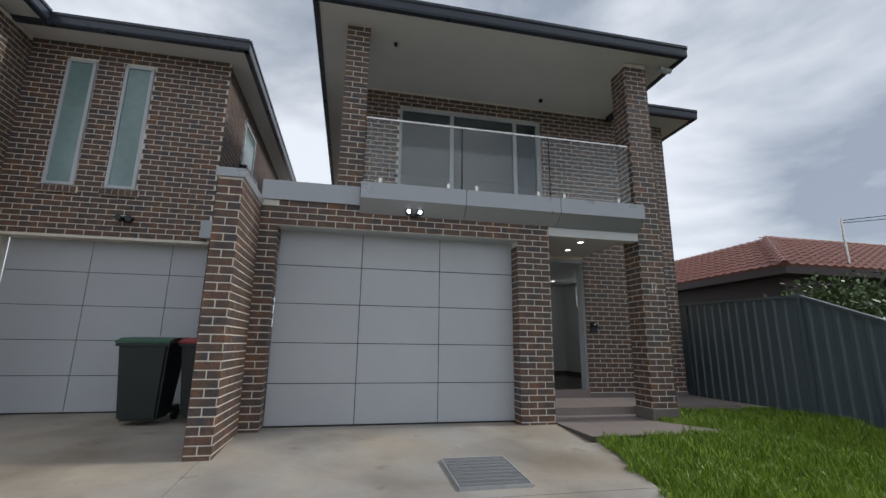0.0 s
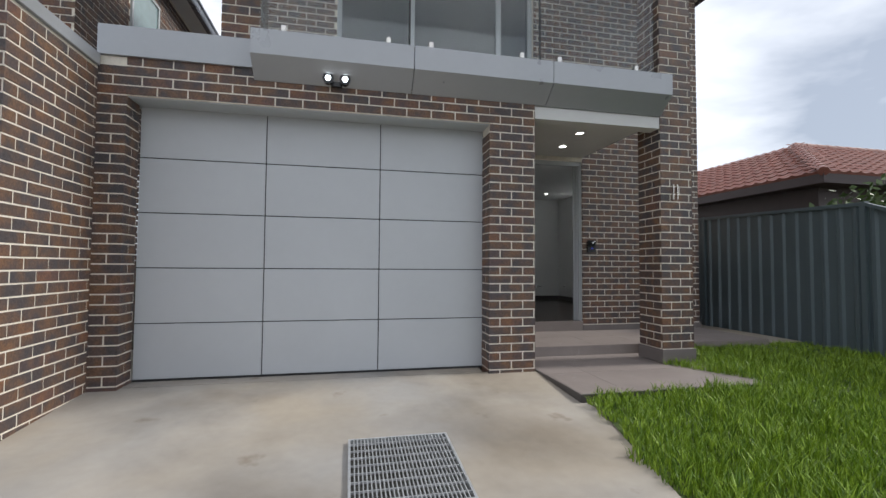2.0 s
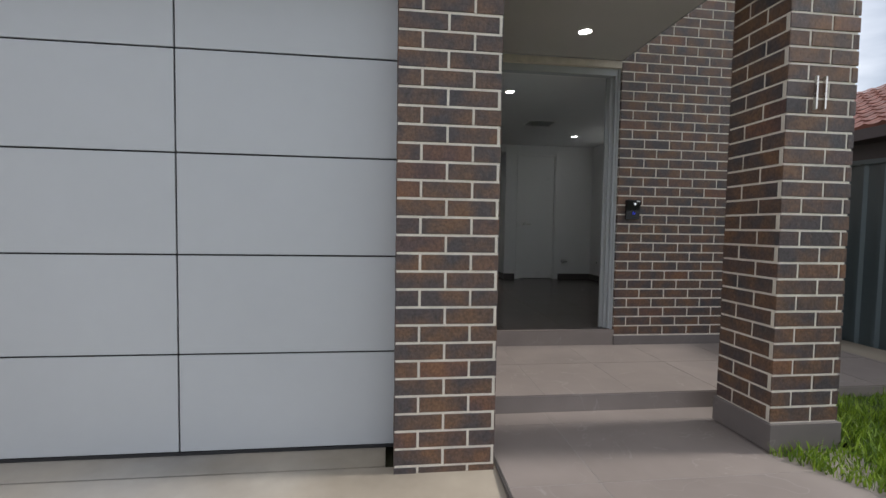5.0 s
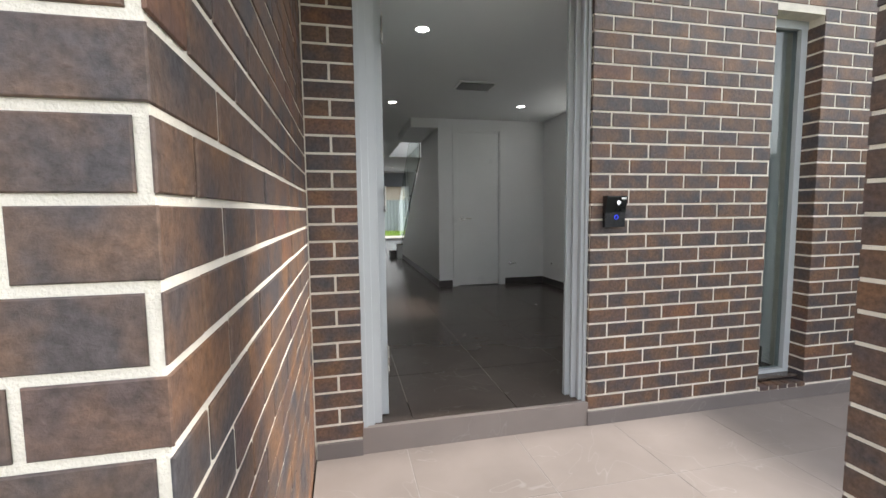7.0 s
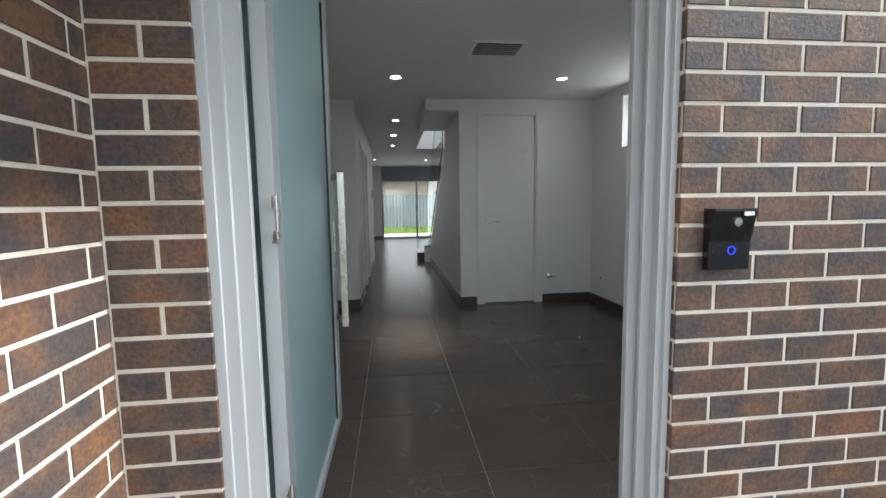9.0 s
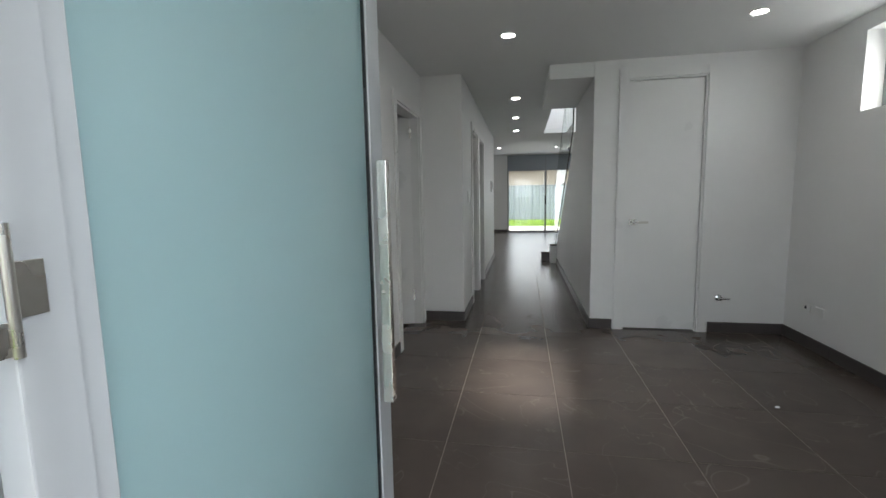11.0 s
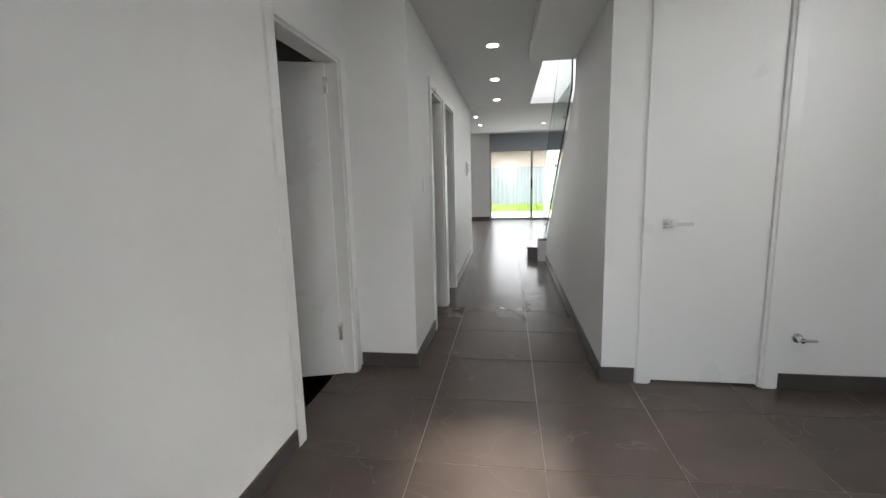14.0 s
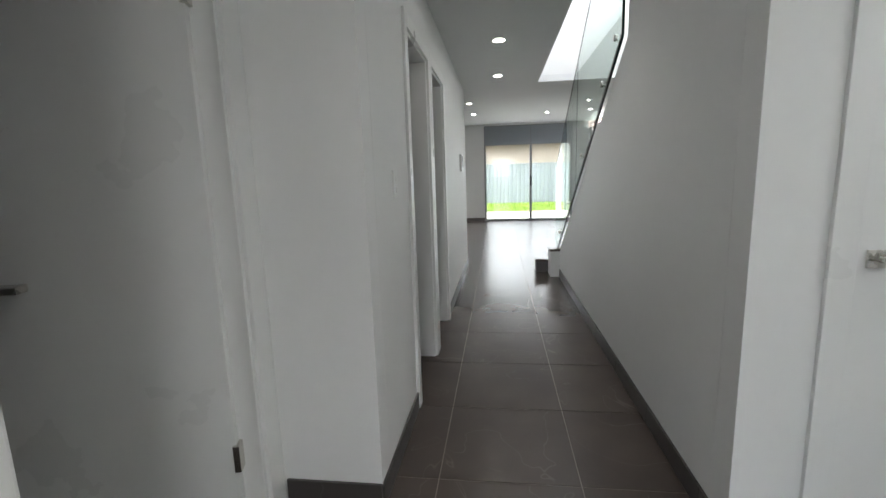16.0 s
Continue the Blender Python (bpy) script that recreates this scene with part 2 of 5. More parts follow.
FROST = glass_mat("frosted_glass", (0.55, 0.77, 0.80), 0.35, 0.55)
STEEL = mat("brushed_steel", (0.62, 0.60, 0.56), 0.28, metal=1.0, var=0.08, scale=9)
CHROME = mat("chrome", (0.75, 0.75, 0.75), 0.12, metal=1.0, var=0.03)
BLACK = mat("black_plastic", (0.012, 0.012, 0.014), 0.28, var=0.1)
BINM = mat("dark_green_bin_plastic", (0.016, 0.022, 0.022), 0.5, var=0.2, scale=8)
FENCE = mat("grey_blue_steel_fence", (0.09, 0.118, 0.13), 0.42, var=0.08, scale=2)
FENCE_PALE = mat("cream_steel_fence", (0.30, 0.32, 0.33), 0.45, var=0.05, scale=2)
SOIL = mat("soil_ground", (0.07, 0.065, 0.035), 0.95, var=0.35, scale=3, bump=0.5, bscale=40)
ROOFRED = mat("terracotta_roof_tile", (0.20, 0.068, 0.048), 0.55, var=0.3, scale=5, bump=0.2, bscale=60)
DARKWALL = mat("dark_fascia_wall", (0.045, 0.03, 0.03), 0.6, var=0.2)
FROSTW = mat("obscure_glass", (0.20, 0.29, 0.29), 0.12, var=0.25, scale=1.2)
LAMP = emit_mat("downlight_glow", (1.0, 0.97, 0.92), 14)
FLOODM = emit_mat("flood_lamp_glow", (0.9, 0.96, 1.0), 9)
BLUEL = emit_mat("blue_ring_glow", (0.02, 0.05, 0.9), 0.5)
BLIND = mat("grey_roller_blind", (0.30, 0.33, 0.36), 0.8, var=0.05, scale=30)


def leafy(name, a, b_):
    m = bpy.data.materials.new(name)
    m.use_nodes = True
    nt = m.node_tree
    b = nt.nodes["Principled BSDF"]
    geo = nt.nodes.new("ShaderNodeNewGeometry")
    r = nt.nodes.new("ShaderNodeValToRGB")
    el = r.color_ramp.elements
    el[0].color, el[1].color = (*a, 1), (*b_, 1)
    nt.links.new(geo.outputs["Random Per Island"], r.inputs[0])
    nt.links.new(r.outputs[0], b.inputs["Base Color"])
    b.inputs["Roughness"].default_value = 0.5
    b.inputs["Subsurface Weight"].default_value = 0.0
    b.inputs["Transmission Weight"].default_value = 0.0
    return m


GRASS = leafy("lawn_blades", (0.07, 0.145, 0.010), (0.29, 0.41, 0.030))
LEAF = leafy("shrub_leaves", (0.03, 0.06, 0.015), (0.10, 0.15, 0.04))


# ---- mesh helpers ----
def link(name, bm, material, parent=None, label="", smooth=False):
    me = bpy.data.meshes.new(name)
    bm.to_mesh(me)
    bm.free()
    me.materials.append(material)
    if smooth:
        for p in me.polygons:
            p.use_smooth = True
    ob = new(name, me)
    if parent is not None:
        ob.parent = parent
    if label:
        ob["label"] = label
    return ob


def part(name, bm, material, parent, label="", smooth=False):
    return link(name, bm, material, parent, label, smooth)


def box(bm, x0, y0, z0, x1, y1, z1):
    c = [(x0, y0, z0), (x1, y0, z0), (x1, y1, z0), (x0, y1, z0), (x0, y0, z1), (x1, y0, z1), (x1, y1, z1), (x0, y1, z1)]
    v = [bm.verts.new(p) for p in c]
    for f in ((3, 2, 1, 0), (4, 5, 6, 7), (0, 1, 5, 4), (1, 2, 6, 5), (2, 3, 7, 6), (3, 0, 4, 7)):
        bm.faces.new([v[i] for i in f])
    return v


def boxes(*bs, bevel=0.0):
    bm = bmesh.new()
    for b in bs:
        box(bm, *b)
    if bevel:
        bmesh.ops.bevel(bm, geom=bm.edges[:], offset=bevel, segments=2, affect="EDGES", profile=0.7)
    return bm


def prism(profile, axis, a, b):
    """A closed outline (pairs) swept along an axis from a to b. axis x: pairs are (y, z); y: (x, z); z: (x, y)."""
    bm = bmesh.new()

    def at(p, q):
        return {"x": (q, p[0], p[1]), "y": (p[0], q, p[1]), "z": (p[0], p[1], q)}[axis]

    lo = [bm.verts.new(at(p, a)) for p in profile]
    hi = [bm.verts.new(at(p, b)) for p in profile]
    n = len(profile)
    bm.faces.new(lo[::-1])
    bm.faces.new(hi)
    for i in range(n):
        bm.faces.new((lo[i], lo[(i + 1) % n], hi[(i + 1) % n], hi[i]))
    bmesh.ops.recalc_face_normals(bm, faces=bm.faces[:])
    return bm


def cyl(bm, c, r, h, axis="z", seg=20, r2=None):
    rot = {"z": Matrix(), "x": Matrix.Rotation(radians(90), 4, "Y"), "y": Matrix.Rotation(radians(-90), 4, "X")}[axis]
    bmesh.ops.create_cone(bm, cap_ends=True, segments=seg, radius1=r, radius2=r if r2 is None else r2, depth=h, matrix=Matrix.Translation(c) @ rot)
    return bm


def empty(name, label, category, group="", at=(0, 0, 0)):
    ob = new(name)
    ob.location = at
    return tagged(ob, label, category, group)


def structure(ob, label, category="wall"):
    return tagged(ob, label, category, kind="structure")


# ---- brickwork ----
COURSE, BL, BH, JT = 0.0843, 0.2275, 0.0725, 0.0118
brick_mesh = {}


def brick_verts(l, h, d=0.004, c=0.0018):
    v = [(0, 0, 0), (l, 0, 0), (l, 0, h), (0, 0, h), (0, -d + c, 0), (l, -d + c, 0), (l, -d + c, h), (0, -d + c, h),
         (c, -d, c), (l - c, -d, c), (l - c, -d, h - c), (c, -d, h - c)]
    f = [(0, 1, 5, 4), (1, 2, 6, 5), (2, 3, 7, 6), (3, 0, 4, 7), (4, 5, 9, 8), (5, 6, 10, 9), (6, 7, 11, 10), (7, 4, 8, 11), (8, 9, 10, 11)]
    return v, f


def brick_data(l):
    key = round(l, 2)
    if key not in brick_mesh:
        me = bpy.data.meshes.new("brick")
        v, f = brick_verts(key, BH)
        me.from_pydata(v, [], f)
        me.materials.append(BRICK)
        brick_mesh[key] = me
    return brick_mesh[key]


brickwork_jobs = []


def brick_face(parent, origin, yaw, length, height, holes=(), singles=0, zone=None, phase=0, shift=0.0):
    """A face of brickwork: origin at its lower start, running along yaw; outward is to the right of that run.
    holes: (u0, u1, w0, w1). singles: how many of the bricks nearest to zone (u, w) are pieces of their own."""
    brickwork_jobs.append((parent, origin, yaw, length, height, holes, singles, zone, phase, shift))


def lay_bricks():
    for parent, origin, yaw, length, height, holes, singles, zone, phase, shift in brickwork_jobs:
        m = pose(*origin, 0, 0, yaw)
        cells = []
        n = int(height / COURSE + 0.5)
        for k in range(n):
            w0 = k * COURSE + JT / 2
            w1 = w0 + BH
            if w1 > height + 0.004:
                continue
            spans = [(0.0, length)]
            for u0, u1, a, b in holes:
                if w1 > a + 0.02 and w0 < b - 0.02:
                    nxt = []
                    for s0, s1 in spans:
                        if u0 > s0 and u0 < s1:
                            nxt.append((s0, u0))
                        if u1 < s1 and u1 > s0:
                            nxt.append((u1, s1))
                        if u1 <= s0 or u0 >= s1:
                            nxt.append((s0, s1))
                    spans = nxt
            for s0, s1 in spans:
                step = BL + JT
                u = math.floor(s0 / step) * step - step + shift - (step / 2 if (k + phase) % 2 else 0)
                while u < s1:
                    a, b = max(u, s0), min(u + BL, s1)
                    if b - a > 0.025:
                        if a < 0.001:
                            a = -0.0036
                        if b > length - 0.001:
                            b = length + 0.0036
                        cells.append((a, w0, b - a))
                    u += step
        if zone:
            cells.sort(key=lambda c: (c[0] - zone[0]) ** 2 + (c[1] - zone[1]) ** 2)
        for a, w, l in cells[:singles]:
            key = round(l, 2)
            ob = bpy.data.objects.new("brick", brick_data(l))
            scene.collection.objects.link(ob)
            ob.parent = parent
            tilt = (random.random() - 0.5) * 0.25
            ob.matrix_local = m @ pose(a, (random.random() - 0.5) * 0.003, w, 0, tilt, 0) @ Matrix.Diagonal((l / key, 1, 1, 1))
        verts, faces = [], []
        for a, w, l in cells[singles:]:
            v, f = brick_verts(l, BH)
            o = len(verts)
            dy = (random.random() - 0.5) * 0.003
            verts += [m @ Vector((p[0] + a, p[1] + dy, p[2] + w)) for p in v]
            faces += [[i + o for i in q] for q in f]
        if verts:
            me = bpy.data.meshes.new("brickwork")
            me.from_pydata([tuple(v) for v in verts], [], faces)
            me.materials.append(BRICK_JOINED)
            ob = new("brickwork", me)
            ob.parent = parent
            ob["kind"] = "stuff"


# ---- ground ----
def gz(y):
    """Height of the driveway, which falls to the street."""
    return -0.058 * max(0.0, min(5.85 - y, 7.0))


def lawn_edge(y):
    return 2.95 - (5.1 - y) * 0.215


def build_ground():
    bm = bmesh.new()
    ys = [-400, -60, -1.2, 0, 1, 2, 3, 4, 5, 5.85, 9, 30, 60, 900]
    xs = [-900, -60, -20, -4, 2, 9, 30, 60, 900]
    grid = [[bm.verts.new((x, y, gz(y) - 0.06)) for x in xs] for y in ys]
    for i in range(len(ys) - 1):
        for j in range(len(xs) - 1):
            bm.faces.new((grid[i][j], grid[i][j + 1], grid[i + 1][j + 1], grid[i + 1][j]))
    structure(link("ground", bm, SOIL), "brown soil ground reaching to the horizon", "ground")
    # concrete driveway: slabs with saw-cut joints between them
    drive = structure(new("driveway"), "pale stained concrete driveway sloping to the street", "driveway")
    cuts_y = [-6.0, -2.6, 0.6, 3.62, 5.86]
    for k in range(len(cuts_y) - 1):
        y0, y1 = cuts_y[k] + 0.004, cuts_y[k + 1] - 0.004
        for x0, x1 in ((-9.0, -4.6), (-4.592, -1.2), (-1.192, None)):
            bm = bmesh.new()
            n = 10
            rows = []
            for i in range(n + 1):
                y = y0 + (y1 - y0) * i / n
                xr = lawn_edge(y) + 0.03 if x1 is None else x1
                if x1 is None and y > 5.1:
                    xr = 2.9
                rows.append((bm.verts.new((x0, y, gz(y))), bm.verts.new((xr, y, gz(y)))))
            for i in range(n):
                bm.faces.new((rows[i][0], rows[i][1], rows[i + 1][1], rows[i + 1][0]))
            r = bmesh.ops.extrude_face_region(bm, geom=bm.faces[:])
            bmesh.ops.translate(bm, verts=[v for v in r["geom"] if isinstance(v, bmesh.types.BMVert)], vec=(0, 0, -0.1))
            bmesh.ops.recalc_face_normals(bm, faces=bm.faces[:])
            part("slab", bm, CONCRETE, drive)
    structure(link("garage_apron", boxes((-8.6, 5.868, -0.1, 2.3, 7.7, 0.0)), CONCRETE), "concrete apron under the garage doors", "floor")
    structure(link("street", boxes((-60, -30, -0.46, 60, -6.01, -0.35)), mat("asphalt", (0.05, 0.05, 0.05), 0.85, var=0.2, scale=4, bump=0.4)), "dark asphalt street in front of the houses", "road")


build_ground()


def build_lawn(seed=3, per=6500):
    rng = np.random.default_rng(seed)
    bed = bmesh.new()
    ys = np.linspace(-3, 5.0, 30)
    L = [bed.verts.new((lawn_edge(y) + 0.02, y, gz(y) - 0.015 + 0.045 * max(0, (y - 3.8) / 1.2))) for y in ys]
    R = [bed.verts.new((7.0, y, gz(y) - 0.0 + 0.045 * max(0, (y - 3.8) / 1.2))) for y in ys]
    for i in range(len(ys) - 1):
        bed.faces.new((L[i], R[i], R[i + 1], L[i + 1]))
    q = [bed.verts.new(p) for p in ((4.8, 5.0, -0.02), (7.0, 5.0, -0.0), (7.0, 6.5, 0.05), (4.8, 6.5, 0.05))]
    bed.faces.new(q)
    structure(link("lawn", bed, mat("lawn_thatch", (0.06, 0.09, 0.02), 0.95, var=0.4, scale=9)), "green unmown lawn beside the driveway", "lawn")
    N = int(per * 34)
    y = rng.uniform(-2.5, 6.45, N)
    x = rng.uniform(1.4, 6.95, N)
    edge = 2.95 - (5.1 - y) * 0.215 + 0.05 * np.sin(y * 9) + 0.03 * np.sin(y * 23)
    keep = ((x > edge) & (y < 4.93 + 0.04 * np.sin(x * 11))) | ((x > 4.78 + 0.04 * np.sin(y * 13)) & (y >= 4.9)) | ((x > 4.74 - 0.55 * (y - 4.95)) & (x < 4.8) & (y > 4.95) & (y < 5.79))
    dens = rng.uniform(0, 1, N) < np.clip(1.25 - (x - 3) * 0.13, 0.35, 1)
    x, y = x[keep & dens], y[keep & dens]
    n = len(x)
    z = np.where(y > 4.95, 0.0, -0.058 * np.clip(5.85 - y, 0, 7.0) - 0.012 + 0.045 * np.clip((y - 3.8) / 1.2, 0, 1))
    h = rng.uniform(0.045, 0.13, n) * (0.85 + 0.25 * np.sin(x * 3.1 + 1) * np.cos(y * 2.7) + 0.3 * np.sin(x * 11 + 2 * np.sin(y * 6)) * np.cos(y * 9 + x * 2))
    ang = rng.uniform(0, 2 * np.pi, n)
    lean = rng.uniform(0.1, 0.75, n)
    la = rng.uniform(0, 2 * np.pi, n)
    wdt = rng.uniform(0.0028, 0.0055, n)
    dx, dy = np.cos(ang) * wdt, np.sin(ang) * wdt
    lx, ly = np.cos(la) * lean * h, np.sin(la) * lean * h
    v = np.empty((n, 5, 3))
    v[:, 0] = np.stack([x - dx, y - dy, z], 1)
    v[:, 1] = np.stack([x + dx, y + dy, z], 1)
    v[:, 2] = np.stack([x + lx * 0.35 + dx * 0.8, y + ly * 0.35 + dy * 0.8, z + h * 0.6], 1)
    v[:, 3] = np.stack([x + lx * 0.35 - dx * 0.8, y + ly * 0.35 - dy * 0.8, z + h * 0.6], 1)
    v[:, 4] = np.stack([x + lx, y + ly, z + h], 1)
    base = np.arange(n)[:, None] * 5
    quads = (base + np.array([0, 1, 2, 3])).tolist()
    tris = (base + np.array([3, 2, 4])).tolist()
    me = bpy.data.meshes.new("grass")
    me.from_pydata(v.reshape(-1, 3).tolist(), [], quads + tris)
    me.materials.append(GRASS)
    tagged(new("grass", me), "bright green unmown grass blades", "grass", kind="stuff")


build_lawn()


# ---- drain grate ----
def build_grate():
    g = empty("drain_grate", "galvanised steel drain grate set in the concrete driveway", "drain grate", at=(1.0, 3.77, gz(4.15) + 0.006))
    w, d = 0.63, 0.75
    metal = mat("galvanised_steel", (0.46, 0.47, 0.48), 0.5, metal=0.5, var=0.2, scale=20)
    part("pit", boxes((0.01, 0.01, -0.03, w - 0.01, d - 0.01, -0.026)), mat("pit_silt", (0.10, 0.095, 0.085), 0.9, var=0.3, scale=12), g)
    part("frame", boxes((0, 0, -0.03, w, 0.014, 0), (0, d - 0.014, -0.03, w, d, 0), (0, 0.0142, -0.03, 0.014, d - 0.0142, 0), (w - 0.014, 0.0142, -0.03, w, d - 0.0142, 0)), metal, g)
    one = boxes((-0.003, 0.014, -0.016, 0.003, d - 0.014, -0.002))
    bar = part("bar", one, metal, g)
    bar.location = (0.035, 0, 0)
    for i in range(1, 27):
        o = bar.copy()
        scene.collection.objects.link(o)
        o.location = (0.035 + i * 0.0215, 0, 0)
    rod = part("cross_rod", boxes((0.014, -0.003, -0.012, w - 0.014, 0.003, -0.001)), metal, g)
    rod.location = (0, 0.075, 0)
    for i in range(1, 8):
        o = rod.copy()
        scene.collection.objects.link(o)
        o.location = (0, 0.075 + i * 0.086, 0)
    g.rotation_euler = (math.atan(0.058), 0, 0)


build_grate()


# ---- garage doors ----
def garage_door(name, x0, x1, y, z0, z1, label):
    door = tagged(new(name), label, "garage door", "garage doors", "structure")
    part("backing", boxes((x0, y + 0.012, z0, x1, y + 0.05, z1)), GAP, door)
    w, h = (x1 - x0) / 3, (z1 - z0) / 5
    me = None
    for i in range(3):
        for j in range(5):
            if me is None:
                p = part("panel", boxes((0.0045, 0, 0.0045, w - 0.0045, 0.011, h - 0.0045), bevel=0.002), PANEL, door)
                me = p
            else:
                p = me.copy()
                scene.collection.objects.link(p)
            p.location = (x0 + i * w, y, z0 + j * h)
    part("bottom_seal", boxes((x0, y - 0.004, z0 - 0.014, x1, y + 0.03, z0)), GAP, door)


garage_door("garage_door_1", -0.874, 2.352, 6.05, 0.016, 2.5, "pale grey panelled sectional garage door, closed")
garage_door("garage_door_2", -4.87, -1.6, 7.55, 0.016, 2.5, "pale grey panelled garage door of the house next door, closed")

# ---- the house: brick shell ----
FY, DY = 5.8, 7.52
shell = structure(new("wall_front"), "dark brown brick front wall with pale mortar joints", "wall")
part("pier", boxes((2.345, FY, -0.02, 2.82, 6.04, 2.80)), MORTAR, shell)
part("pier", boxes((-1.1, FY, -0.02, -0.88, 6.04, 2.80)), MORTAR, shell)
part("lintel_wall", boxes((-0.88, FY, 2.475, 2.345, 6.04, 2.80)), MORTAR, shell)
part("lintel_angle", boxes((-0.90, FY + 0.02, 2.465, 2.36, 6.10, 2.474)), ALU, shell)
brick_face(shell, (2.345, FY, -0.054), 0, 0.475, 2.82, singles=110, zone=(0.2, 1.3), phase=1, shift=-0.006)
brick_face(shell, (2.345, 6.04, -0.054), -90, 0.24, 2.50, singles=30, zone=(0, 1))
brick_face(shell, (-1.1, FY, -0.054), 0, 0.22, 2.82, singles=40, zone=(0.2, 1.3))
brick_face(shell, (-0.88, FY, -0.054), 90, 0.24, 2.53, singles=30, zone=(0, 1), phase=1)
brick_face(shell, (-0.88, FY, -0.054 + 30 * COURSE), 0, 3.225, 0.34, singles=100, zone=(2, 0))

side = structure(new("wall_porch_side"), "dark brown brick side wall of the entry porch", "wall")
part("core", boxes((2.62, 6.042, 0.0, 2.82, DY + 0.25, 2.66)), MORTAR, side)
brick_face(side, (2.82, FY, 0.030), 90, DY - FY, 2.66, singles=280, zone=(0.7, 1.3), phase=1)

dw = structure(new("wall_entry"), "dark brown brick entry wall around the front door", "wall")
part("core", boxes((2.822, DY, 0.12, 3.06, DY + 0.24, 2.66)), MORTAR, dw)
part("core", boxes((4.335, DY, 0.12, 5.53, DY + 0.119, 2.99)), MORTAR, dw)
part("core", boxes((4.425, DY + 0.12, 0.12, 5.53, DY + 0.24, 2.99)), MORTAR, dw)
part("core", boxes((5.90, DY, 0.12, 6.32, DY + 0.24, 2.99)), MORTAR, dw)
part("core", boxes((5.53, DY, 2.53, 5.90, DY + 0.24, 2.99)), MORTAR, dw)
part("core", boxes((3.06, DY, 2.60, 4.335, DY + 0.24, 2.66)), MORTAR, dw)
Z1 = 0.2105
brick_face(dw, (2.834, DY, Z1), 0, 0.226, 2.45, singles=60, zone=(0.2, 1.2))
brick_face(dw, (4.335, DY, Z1), 0, 1.195, 33 * COURSE, singles=180, zone=(0, 1.2))
brick_face(dw, (4.335, DY + 0.12, Z1), -90, 0.12, 2.40, singles=30, zone=(0, 1.2))
brick_face(dw, (3.06, DY, Z1), 90, 0.12, 2.40, singles=30, zone=(0, 1.2), phase=1)
brick_face(dw, (5.90, DY, Z1), 0, 0.42, 33 * COURSE, singles=0)
brick_face(dw, (5.90, DY + 0.10, Z1), -90, 0.10, 2.35)
brick_face(dw, (5.53, DY, Z1 + 28 * COURSE), 0, 0.37, 5 * COURSE)
brick_face(dw, (6.32, DY, Z1), 90, 6.0, 5.4, holes=((2.14, 3.26, 1.80, 2.78),))
part("plinth", boxes((2.835, DY - 0.014, 0.118, 3.06, DY, 0.203)), PLINTH, dw, "grey tiled plinth")
part("plinth", boxes((4.33, DY - 0.014, 0.118, 6.334, DY, 0.203)), PLINTH, dw, "grey tiled plinth")
# brick sill under the slot window
slot_sill = part("window_sill", boxes((5.53, DY - 0.016, 0.203, 5.90, DY + 0.09, 0.229)), MORTAR, dw)
for q in range(5):
    part("brick", boxes((5.535 + q * 0.073, DY - 0.02, 0.206, 5.598 + q * 0.073, DY + 0.088, 0.234)), BRICK, slot_sill)

upper = structure(new("wall_upper"), "dark brown brick upper wall behind the balcony", "wall")
U0 = Z1 + 33 * COURSE
part("core", boxes((-0.2, DY, U0, 0.78, DY + 0.24, 5.64)), MORTAR, upper)
part("core", boxes((3.56, DY, 2.992, 6.32, DY + 0.24, 5.64)), MORTAR, upper)
part("core", boxes((0.78, DY, 5.36, 3.56, DY + 0.24, 5.64)), MORTAR, upper)
part("core", boxes((6.163, DY + 0.241, 0.0, 6.319, 9.66, 5.64), (6.163, 10.78, 0.0, 6.319, 13.5, 5.64), (6.163, 9.66, 0.0, 6.319, 10.78, 2.03), (6.163, 9.66, 2.98, 6.319, 10.78, 5.64)), MORTAR, upper)
part("core", boxes((-0.2, DY + 0.241, 2.66, 0.0, 13.5, 5.64)), MORTAR, upper)
brick_face(upper, (-0.2, DY, U0), 0, 6.52, 2.63, holes=((0.98, 3.76, 0, 2.36),), singles=0)
brick_face(upper, (-0.2, 13.5, U0), -90, 13.5 - DY, 2.63)

wing = structure(new("wall_wing"), "brick wing wall between the two driveways", "wall")
part("core", boxes((-1.34, 4.81, -0.12, -1.101, FY + 0.2, 2.70)), MORTAR, wing)
brick_face(wing, (-1.34, 4.81, -0.10), 0, 0.239, 2.80, singles=60, zone=(0, 1.3))
brick_face(wing, (-1.101, 4.81, -0.10), 90, 0.99, 2.80, singles=200, zone=(0, 1.3), phase=1)
brick_face(wing, (-1.34, FY + 0.2, -0.10), -90, 1.19, 2.80)
part("coping", boxes((-1.365, 4.785, 2.702, -1.075, FY - 0.02, 2.80), bevel=0.004), CLAD, wing, "grey metal coping")

